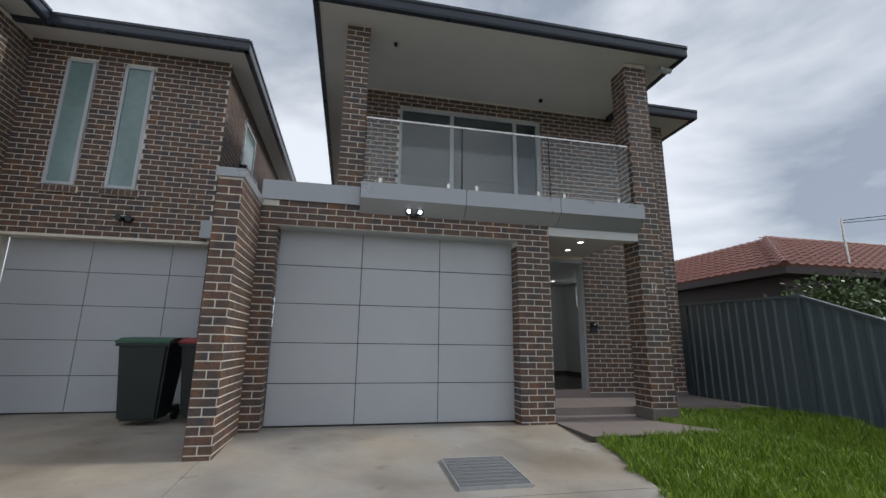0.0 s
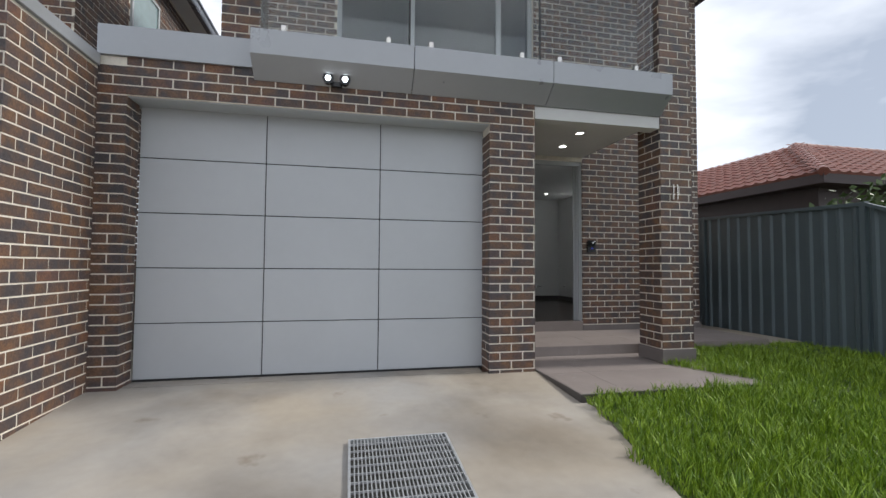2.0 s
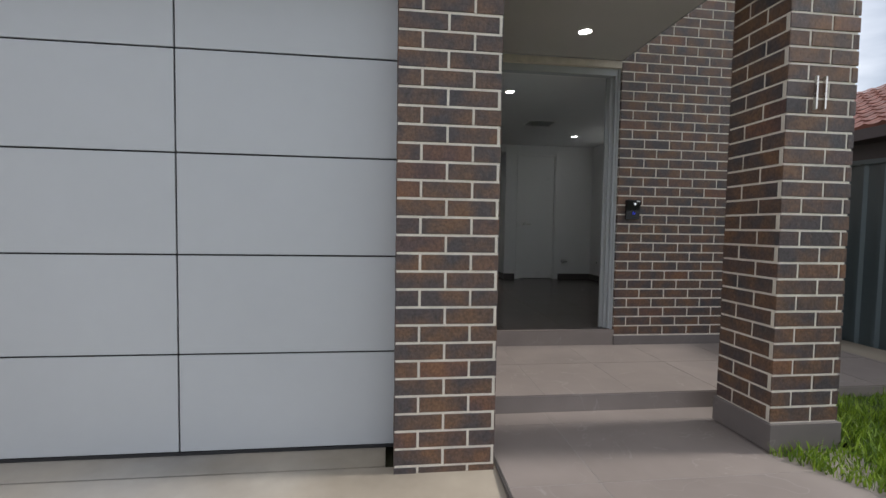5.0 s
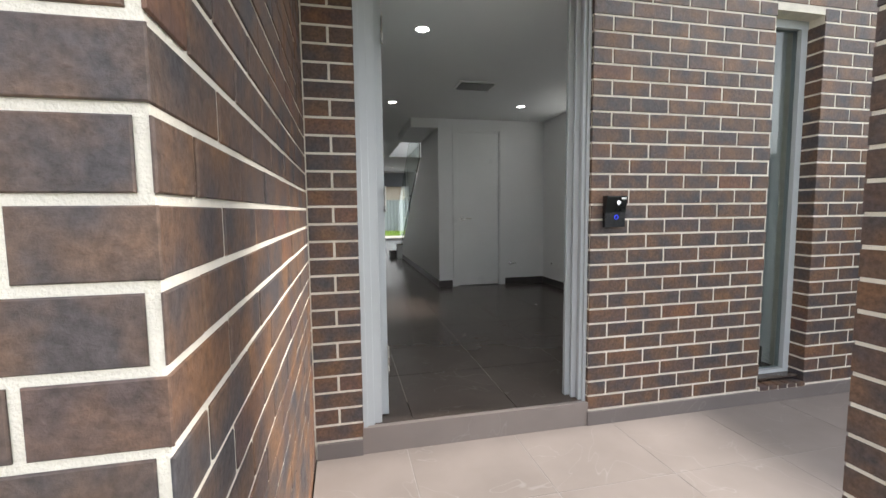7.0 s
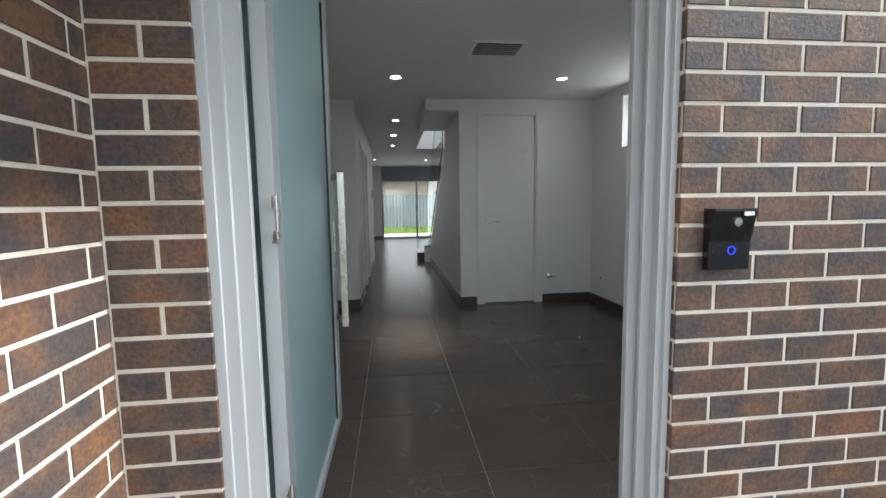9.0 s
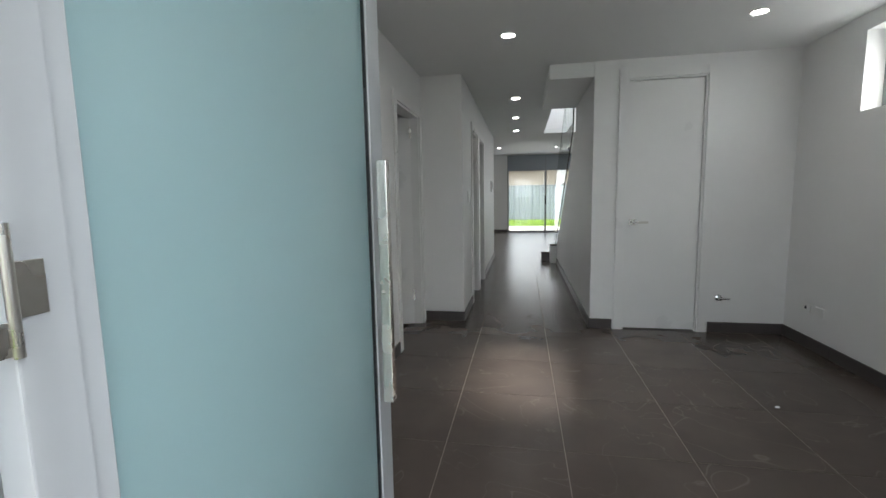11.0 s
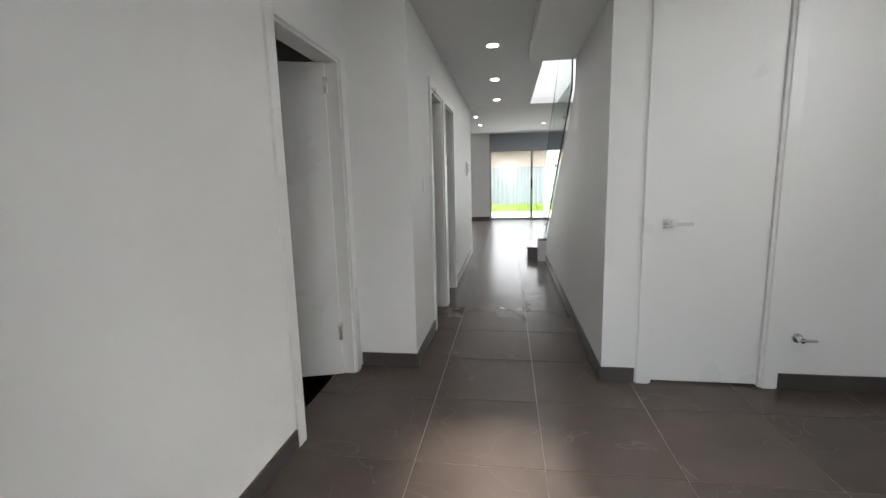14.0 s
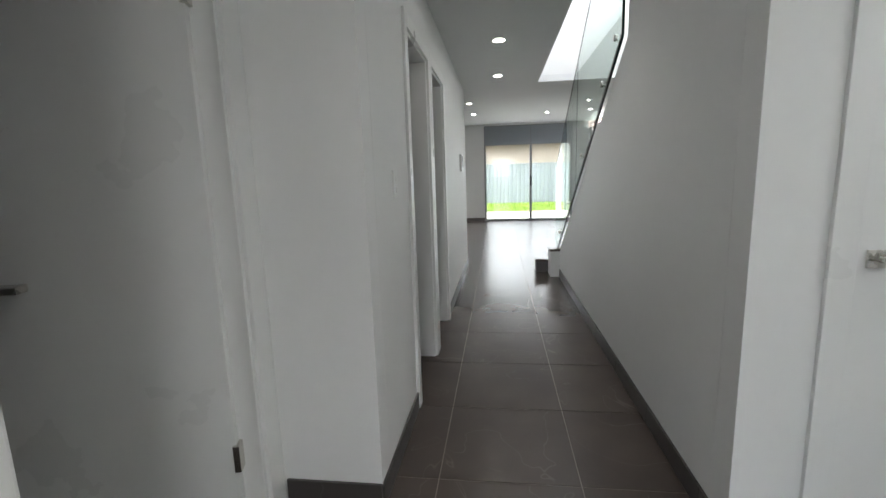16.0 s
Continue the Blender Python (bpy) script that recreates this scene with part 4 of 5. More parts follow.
fdoor = tagged(new("front_door"), "frosted glass front door in a pale aluminium frame, standing open", "door", kind="structure")
fdoor.location = (3.184, DY + 0.112, F)
fdoor.rotation_euler = (0, 0, radians(89.5))
DW, DHH = 1.175, 2.25
part("glazing_bead", boxes((0.0655, -0.017, 0.056, 0.095, 0.017, DHH - 0.056), bevel=0.002), ALU, fdoor)
part("stile", boxes((0.0, -0.022, 0.006, 0.065, 0.022, DHH), bevel=0.003), ALU, fdoor)
part("stile", boxes((DW - 0.115, -0.022, 0.006, DW, 0.022, DHH), bevel=0.003), ALU, fdoor)
part("rail", boxes((0.066, -0.022, 0.006, DW - 0.116, 0.022, 0.055), bevel=0.003), ALU, fdoor)
part("rail", boxes((0.066, -0.022, DHH - 0.055, DW - 0.116, 0.022, DHH), bevel=0.003), ALU, fdoor)
part("gasket", boxes((DW - 0.124, -0.016, 0.055, DW - 0.1162, 0.016, DHH - 0.056)), BLACK, fdoor)
part("glass_pane", boxes((0.0955, -0.006, 0.0551, DW - 0.1241, 0.006, DHH - 0.0551)), FROST, fdoor, "pale blue-green frosted glass")
for z in (0.25, 1.10, 1.95):
    hp = part("hinge", boxes((-0.052, -0.0255, z, -0.001, -0.0225, z + 0.035), (-0.052, -0.0255, z + 0.095, -0.001, -0.0225, z + 0.13), bevel=0.001), STEEL, fdoor)
    part("hinge_leaf", boxes((0.001, -0.0255, z + 0.036, 0.034, -0.0225, z + 0.094), bevel=0.001), STEEL, hp)
    part("hinge_pin", cyl(bmesh.new(), (0, -0.026, z + 0.065), 0.0055, 0.135), STEEL, hp, smooth=False)


def cranked_pull(side):
    """A square bar held off the glass by two connectors that crank back to the stile."""
    bm = boxes((DW - 0.207, side * 0.085 - 0.016, 0.585, DW - 0.175, side * 0.085 + 0.016, 1.365), bevel=0.002)
    for z in (0.585, 1.333):
        o = [(DW - 0.1745, side * 0.085 - 0.016), (DW - 0.1745, side * 0.085 + 0.016), (DW - 0.03, side * 0.0225), (DW - 0.065, side * 0.0225)]
        lo = [bm.verts.new((p[0], p[1], z)) for p in o]
        hi = [bm.verts.new((p[0], p[1], z + 0.032)) for p in o]
        bm.faces.new(lo[::-1])
        bm.faces.new(hi)
        for k in range(4):
            bm.faces.new((lo[k], lo[(k + 1) % 4], hi[(k + 1) % 4], hi[k]))
    bmesh.ops.recalc_face_normals(bm, faces=bm.faces[:])
    return part("pull_handle", bm, STEEL, fdoor, "long square brushed steel pull handle")


cranked_pull(-1)
cranked_pull(1)
part("lock_plate", boxes((DW - 0.075, -0.030, 0.865, DW - 0.042, -0.0225, 1.12), bevel=0.002), STEEL, fdoor)

# doorbell
bell = empty("video_doorbell", "black video doorbell with a blue ring button on the brick wall", "doorbell", at=(4.40, DY - 0.012, 1.265))
bb = part("body", prism([(0.0, 0.0), (-0.022, 0.0), (-0.024, 0.08), (-0.045, 0.165), (-0.045, 0.172), (0.0, 0.172)], "x", 0.0, 0.125), BLACK, bell)
part("label_strip", boxes((0.085, -0.0455, 0.152, 0.115, -0.0445, 0.163)), WHITE, bb)
part("lens", cyl(bmesh.new(), (0.068, -0.040, 0.135), 0.012, 0.012, "y"), CHROME, bb)
bm = bmesh.new()
bmesh.ops.create_cone(bm, cap_ends=False, segments=24, radius1=0.012, radius2=0.012, depth=0.004, matrix=Matrix.Translation((0.068, -0.0245, 0.055)) @ Matrix.Rotation(radians(90), 4, "X"))
bmesh.ops.solidify(bm, geom=bm.faces[:], thickness=0.002)
part("button_ring", bm, BLUEL, bb)

# ---- stairs ----
st = structure(new("stairs"), "dark tiled stairs rising beside the raked wall", "stairs")
for k in range(11):
    y1 = 16.02 - k * 0.265
    z = F + 0.175 * (k + 1)
    x0 = 4.05 if k == 0 else (4.20 if k == 1 else 4.431)
    part("tread", boxes((x0, y1 - 0.29, z - 0.03, 5.54, y1, z), bevel=0.003), TILE, st)
    part("riser", boxes((x0 + 0.01, y1 - 0.27, F if k < 2 else z - 0.5, 5.53, y1 - 0.012, z - 0.0305)), SKIRT if k == 0 else WHITE, st)
sg = empty("stair_balustrade", "clear frameless glass stair balustrade with steel standoffs", "balustrade")
slope = (2.28 - 0.42) / (12.84 - 15.78)
xg = 4.30


def rake(y):
    return 0.42 + (y - 15.78) * slope


for ya, yb in ((15.72, 14.30), (14.28, 12.86)):
    p = part("glass_panel", prism([(ya, rake(ya) + 0.02), (yb, rake(yb) + 0.02), (yb, rake(yb) + 1.12), (ya, rake(ya) + 1.12)], "x", xg - 0.006, xg + 0.006), STAIR_GLASS, sg)
    p.visible_shadow = False
EDGE = mat("dark_glass_edge", (0.01, 0.025, 0.022), 0.2)
for off in (0.01, 1.121):
    part("glass_edge", prism([(15.72, rake(15.72) + off), (12.86, rake(12.86) + off), (12.86, rake(12.86) + off + 0.03), (15.72, rake(15.72) + off + 0.03)], "x", xg - 0.007, xg + 0.007), EDGE, sg)
part("glass_edge", boxes((xg - 0.007, 14.286, rake(14.29) + 0.02, xg + 0.007, 14.296, rake(14.29) + 1.12)), EDGE, sg)
part("glass_edge", boxes((xg - 0.007, 12.85, rake(12.86) + 0.02, xg + 0.007, 12.86, 3.4)), EDGE, sg)
for y in (15.3, 14.7, 14.0, 13.3, 12.98):
    z = rake(y) + 0.12
    part("standoff", cyl(bmesh.new(), (xg - 0.012, y, z), 0.02, 0.02, "x"), STEEL, sg, smooth=False)

# ---- small things on walls ----
sw = empty("light_switch", "white double light switch plate on the hall wall", "switch", at=(3.1302, 11.95, 1.44))
swp = part("plate", boxes((0, 0, 0, 0.009, 0.075, 0.12), bevel=0.003), GLOSS, sw)
part("rocker", boxes((0.0091, 0.028, 0.02, 0.013, 0.046, 0.045)), GLOSS, swp)
part("rocker", boxes((0.0091, 0.028, 0.072, 0.013, 0.046, 0.097)), GLOSS, swp)
it = empty("wall_intercom", "small dark wall intercom screen in the hall", "intercom", at=(3.1302, 15.35, 1.58))
itc = part("case", boxes((0, 0, 0, 0.03, 0.16, 0.2), bevel=0.004), GLOSS, it)
part("screen", boxes((0.0301, 0.02, 0.05, 0.032, 0.14, 0.18)), BLACK, itc)
tap = empty("wall_tap", "small chrome gas tap on the wall above the skirting", "tap", at=(5.41, 11.46, 0.58))
part("rose", cyl(bmesh.new(), (0, -0.006, 0), 0.028, 0.012, "y"), CHROME, tap, smooth=False)
part("spout", cyl(bmesh.new(), (0.0, -0.035, 0), 0.016, 0.05, "y"), CHROME, tap)
part("nozzle", cyl(bmesh.new(), (0.03, -0.055, 0), 0.011, 0.09, "x", r2=0.007), CHROME, tap)
for y, g in ((11.16, "a"), (11.0, "b")):
    so = empty("wall_socket", "white socket plate low on the wall", "socket", at=(5.939, y, 0.545))
    part("plate", boxes((-0.009, -0.05, 0, 0, 0.05, 0.07), bevel=0.003), GLOSS, so)
    part("outlet", boxes((-0.0105, -0.012, 0.025, -0.0091, 0.012, 0.05)), BLACK if g == "a" else GLOSS, so)

crumb = empty("plaster_crumb", "small white plaster crumb on the dark floor", "debris", at=(5.16, 10.0, F))
bm = bmesh.new()
bmesh.ops.create_icosphere(bm, subdivisions=1, radius=0.012, matrix=Matrix.Translation((0, 0, 0.004)) @ Matrix.Diagonal((1.2, 0.7, 0.4, 1)))
part("chip", bm, WHITE, crumb)

# high window in the outer wall
hw = tagged(new("window_5"), "high narrow window in a charcoal frame", "window", kind="structure")
part("window_frame", boxes((6.06, RW0, RWZ0, 6.11, RW0 + 0.04, RWZ1), (6.06, RW1 - 0.04, RWZ0, 6.11, RW1, RWZ1), (6.06, RW0 + 0.041, RWZ0, 6.11, RW1 - 0.041, RWZ0 + 0.04), (6.06, RW0 + 0.041, RWZ1 - 0.06, 6.11, RW1 - 0.041, RWZ1)), DKF, hw)
p = part("pane", boxes((6.085, RW0 + 0.041, RWZ0 + 0.041, 6.09, RW1 - 0.041, RWZ1 - 0.061)), GLASS, hw)
p.visible_shadow = False

# ---- ceiling fittings ----
def downlight(x, y, z, lit, power):
    d = empty("downlight", "round recessed white LED downlight, lit", "downlight", "downlights in the ceiling", at=(x, y, z))
    bm = bmesh.new()
    bmesh.ops.create_cone(bm, cap_ends=False, segments=24, radius1=0.055, radius2=0.048, depth=0.008, matrix=Matrix.Translation((0, 0, -0.004)))
    bmesh.ops.solidify(bm, geom=bm.faces[:], thickness=0.006)
    part("bezel", bm, GLOSS, d)
    part("diffuser", cyl(bmesh.new(), (0, 0, -0.0035), 0.044, 0.003), LAMP, d, "glowing white diffuser")
    if power:
        la = bpy.data.lights.new("downlight_lamp", "SPOT")
        la.energy, la.spot_size, la.spot_blend, la.shadow_soft_size, la.color = power, radians(130), 0.8, 0.05, (1.0, 0.95, 0.88)
        lo = new("downlight_lamp", la)
        lo.location = (x, y, z - 0.02)


DL = 0.95
for x, y in ((3.58, 8.51), (3.60, 10.63), (5.20, 10.58), (5.20, 8.51), (3.62, 12.74), (3.60, 14.07), (3.59, 15.42)):
    downlight(x, y, C, True, DL)
for x, y in ((3.1, 17.1), (3.05, 18.6), (3.05, 20.1), (4.7, 17.4), (4.65, 20.3), (5.3, 18.9)):
    downlight(x, y, 2.86, True, 2.8)
for x, y in ((3.68, 6.42), (3.75, 7.0)):
    downlight(x, y, 2.66, True, 4)
for x, y in ((1.2, 6.6),):
    sp = empty("eave_fitting", "small dark fitting under the balcony soffit", "light fitting", at=(0.55, 6.2, 5.645))
    part("base", cyl(bmesh.new(), (0, 0, -0.02), 0.03, 0.04), BLACK, sp)
    sp = empty("eave_fitting", "small dark fitting under the balcony soffit", "light fitting", at=(3.45, 7.2, 5.645))
    part("base", cyl(bmesh.new(), (0, 0, -0.02), 0.04, 0.04), BLACK, sp)

vent = empty("ceiling_vent", "white square ceiling air vent with louvres", "air vent", at=(4.37, 9.82, C))
part("frame", boxes((-0.20, -0.15, -0.012, 0.20, -0.125, 0), (-0.20, 0.125, -0.012, 0.20, 0.15, 0), (-0.20, -0.1249, -0.012, -0.175, 0.1249, 0), (0.175, -0.1249, -0.012, 0.20, 0.1249, 0)), GLOSS, vent)
part("backing", boxes((-0.174, -0.124, -0.003, 0.174, 0.124, -0.001)), BLACK, vent)
for k in range(6):
    o = part("slat", boxes((-0.174, -0.013, -0.001, 0.174, 0.013, 0.001)), GLOSS, vent)
    o.location = (0, -0.105 + k * 0.042, -0.016)
    o.rotation_euler = (radians(38), 0, 0)

flood = empty("flood_light", "twin flood light with motion sensor over the garage, lit", "flood light", at=(0.85, FY - 0.01, 2.74))
part("base", boxes((-0.05, -0.04, -0.05, 0.05, 0, 0.02), bevel=0.006), BLACK, flood)
for sx in (-0.075, 0.075):
    hd = part("lamp_head", cyl(bmesh.new(), (sx, -0.06, 0.0), 0.05, 0.07, "y", r2=0.04), BLACK, flood)
    part("lens", cyl(bmesh.new(), (sx, -0.098, 0.0), 0.024, 0.006, "y"), FLOODM, hd, "glowing lens")

# ---- house next door ----
nb = structure(new("wall_neighbour"), "dark brown brick front of the house next door", "wall")
NY = 7.30
part("core", boxes((-8.6, NY, 2.475, -2.11, NY + 0.24, 5.62)), MORTAR, nb)
part("core", boxes((-5.3, NY, -0.02, -4.87, NY + 0.24, 2.474)), MORTAR, nb)
part("core", boxes((-2.35, NY + 0.241, 2.475, -2.111, 16, 5.62)), MORTAR, nb)
NW = ((-4.45, -4.05), (-3.64, -3.23))
NBZ = -0.02 + 30 * COURSE
brick_face(nb, (-5.0, NY, NBZ), 0, 2.89, 3.12, holes=[(a + 5.0, b + 5.0, 3.25 - NBZ, 5.32 - NBZ) for a, b in NW])
brick_face(nb, (-5.3, NY, -0.02), 0, 0.43, 2.5)
brick_face(nb, (-2.11, NY, 0.0), 90, 6.0, 5.6, holes=((1.22, 2.12, 4.3, 5.2),))
part("side_core", boxes((-8.6, 5.9, -0.1, -5.0, NY, 5.62)), MORTAR, nb)
brick_face(nb, (-5.0, 5.9, 0), 90, 1.4, 5.6)
for k, (a, b) in enumerate(NW):
    w = window("window_%d" % (6 + k), a, b, NY - 0.05, 3.25, 5.32, (), 0.045, ALU, FROSTW, "tall narrow frosted window with a pale frame", depth=0.05)
    sl = part("sill", boxes((a - 0.06, NY - 0.044, 3.142, b + 0.06, NY - 0.012, 3.24)), MORTAR, nb)
    for q in range(6):
        xa = a - 0.06 + q * (b - a + 0.12) / 6
        part("brick", boxes((xa + 0.005, NY - 0.05, 3.147, xa + (b - a + 0.12) / 6 - 0.005, NY - 0.0445, 3.236)), BRICK, sl)
nsw = tagged(new("window_8"), "small pale framed window with a dark hood on the side wall next door", "window", kind="structure")
part("window_frame", boxes((-2.112, 8.52, 4.30, -2.08, 8.57, 5.20), (-2.112, 9.37, 4.30, -2.08, 9.42, 5.20), (-2.112, 8.571, 5.15, -2.08, 9.369, 5.20), (-2.112, 8.571, 4.30, -2.08, 9.369, 4.35)), ALU, nsw)
part("pane", boxes((-2.10, 8.571, 4.351, -2.095, 9.369, 5.149)), FROSTW, nsw)
part("window_sill", boxes((-2.112, 8.45, 4.20, -1.98, 9.5, 4.285), bevel=0.01), BLACK, nsw)
eave("roof_neighbour", -9.0, -1.75, 6.85, 16.0, 5.62, 1.8, "low hipped roof of the house next door with dark blue gutter")
eave("roof_neighbour_front", -9.6, -4.55, 5.4, 6.84, 5.66, 1.0, "front roof of the house next door with dark gutter")
mb = empty("meter_box", "small grey box on the neighbouring brick wall", "meter box", at=(-2.12, NY - 0.013, 2.55))
part("case", boxes((-0.10, -0.10, 0, 0.12, 0, 0.28), bevel=0.006), CLAD, mb)
nl = empty("wall_light", "small black twin wall light over the garage next door", "wall light", at=(-3.27, NY - 0.013, 2.75))
part("base", boxes((-0.04, -0.04, 0, 0.04, 0, 0.08), bevel=0.006), BLACK, nl)
part("head", cyl(bmesh.new(), (-0.07, -0.09, 0.03), 0.045, 0.09, "y"), BLACK, nl)
part("head", cyl(bmesh.new(), (0.07, -0.09, 0.03), 0.045, 0.09, "y"), BLACK, nl)


# ---- wheelie bins ----
def bin_(x, y, lid_mat, label):
    b = empty("wheelie_bin", label, "bin", "wheelie bins", at=(x, y, 0.0))
    bm = bmesh.new()
    lo = [bm.verts.new(p) for p in ((-0.22, -0.25, 0.06), (0.22, -0.25, 0.06), (0.22, 0.22, 0.06), (-0.22, 0.22, 0.06))]
    hi = [bm.verts.new(p) for p in ((-0.28, -0.34, 0.98), (0.28, -0.34, 0.98), (0.28, 0.34, 0.98), (-0.28, 0.34, 0.98))]
    bm.faces.new(lo[::-1])
    bm.faces.new(hi)
    for i in range(4):
        bm.faces.new((lo[i], lo[(i + 1) % 4], hi[(i + 1) % 4], hi[i]))
    bmesh.ops.bevel(bm, geom=bm.edges[:], offset=0.03, segments=3, affect="EDGES")
    part("body", bm, BINM, b)
    part("rim", boxes((-0.30, -0.36, 0.945, 0.30, 0.36, 0.985), bevel=0.01), BINM, b)
    part("lid", prism([(-0.37, 0.986), (-0.37, 1.01), (-0.2, 1.05), (0.3, 1.065), (0.38, 1.03), (0.38, 0.986)], "x", -0.305, 0.305), lid_mat, b)
    for sx in (-0.25, 0.25):
        wh = part("wheel", cyl(bmesh.new(), (sx, 0.27, 0.10), 0.10, 0.05, "x"), BLACK, b)
        part("hub", cyl(bmesh.new(), (sx * 1.11, 0.27, 0.10), 0.045, 0.012, "x"), BINM, wh)
    part("handle", cyl(bmesh.new(), (0, 0.41, 0.95), 0.015, 0.5, "x"), BINM, b)
    return b


GREENLID = mat("green_lid_plastic", (0.02, 0.10, 0.055), 0.4, var=0.1)
REDLID = mat("red_lid_plastic", (0.30, 0.02, 0.02), 0.4, var=0.1)
bin_(-2.38, 6.6, GREENLID, "dark wheelie bin with a green lid on the driveway")
bin_(-1.74, 6.78, REDLID, "dark wheelie bin with a red lid on the driveway")


# ---- side fence ----
def fence_panel(parent, x, ya, yb, za, zb, ga, gb, material, along="y", pitch=0.19):
    bm = bmesh.new()
    L = abs(yb - ya)
    n = max(1, int(round(L / pitch)))
    prof_ = [(0, 0), (0.28, 0), (0.40, 0.028), (0.60, 0.028), (0.72, 0)]
    pts = []
    for i in range(n):
        for u, d in prof_:
            pts.append(((i + u) / n, d))
    pts.append((1, 0))
    prev = None
    for u, d in pts:
        y, zt, zb_ = ya + (yb - ya) * u, za + (zb - za) * u, ga + (gb - ga) * u
        cur = []
        for dd in (d, d - 0.004):
            for zz in (zb_, zt):
                cur.append(bm.verts.new((x - dd, y, zz) if along == "y" else (y, x - dd, zz)))
        if prev:
            bm.faces.new((prev[0], cur[0], cur[1], prev[1]))
            bm.faces.new((prev[3], cur[3], cur[2], prev[2]))
        prev = cur
    bmesh.ops.recalc_face_normals(bm, faces=bm.faces[:])
    part("sheet", bm, material, parent)
    cap = bmesh.new()
    if along == "y":
        q = [(x - 0.045, ya, za - 0.02), (x + 0.02, ya, za - 0.02), (x + 0.02, ya, za + 0.025), (x - 0.045, ya, za + 0.025)]
        r = [(x - 0.045, yb, zb - 0.02), (x + 0.02, yb, zb - 0.02), (x + 0.02, yb, zb + 0.025), (x - 0.045, yb, zb + 0.025)]
    else:
        q = [(ya, x - 0.045, za - 0.02), (ya, x + 0.02, za - 0.02), (ya, x + 0.02, za + 0.025), (ya, x - 0.045, za + 0.025)]
        r = [(yb, x - 0.045, zb - 0.02), (yb, x + 0.02, zb - 0.02), (yb, x + 0.02, zb + 0.025), (yb, x - 0.045, zb + 0.025)]
    a = [cap.verts.new(p) for p in q]
    b = [cap.verts.new(p) for p in r]
    cap.faces.new(a)
    cap.faces.new(b[::-1])
    for i in range(4):
        cap.faces.new((a[i], b[i], b[(i + 1) % 4], a[(i + 1) % 4]))
    bmesh.ops.recalc_face_normals(cap, faces=cap.faces[:])
    part("top_rail", cap, material, parent)


fen = tagged(new("fence"), "grey-blue corrugated steel boundary fence", "fence", kind="structure")
FX = 7.08
for ya, yb, za, zb in ((5.76, 8.2, 1.83, 1.90), (8.2, 10.6, 1.90, 1.95), (10.6, 13.0, 1.95, 1.95), (13.0, 15.4, 1.95, 1.95), (4.2, 5.76, 1.19, 1.83), (1.8, 4.2, 0.95, 1.19), (-2, 1.8, 0.8, 0.95)):
    fence_panel(fen, FX, ya, yb, za, zb, gz(ya) - 0.05 + 0.06, gz(yb) - 0.05 + 0.06, FENCE)
    part("post", boxes((FX - 0.05, ya - 0.03, gz(ya) - 0.1, FX + 0.025, ya + 0.03, za + 0.03)), FENCE, fen)
structure(link("side_path", boxes((6.34, 6.5, -0.05, 7.0, 20, 0.06), (4.80, 6.52, -0.05, 6.335, 6.384 + 0.15, 0.055)), CONCRETE), "concrete side path along the fence", "path")


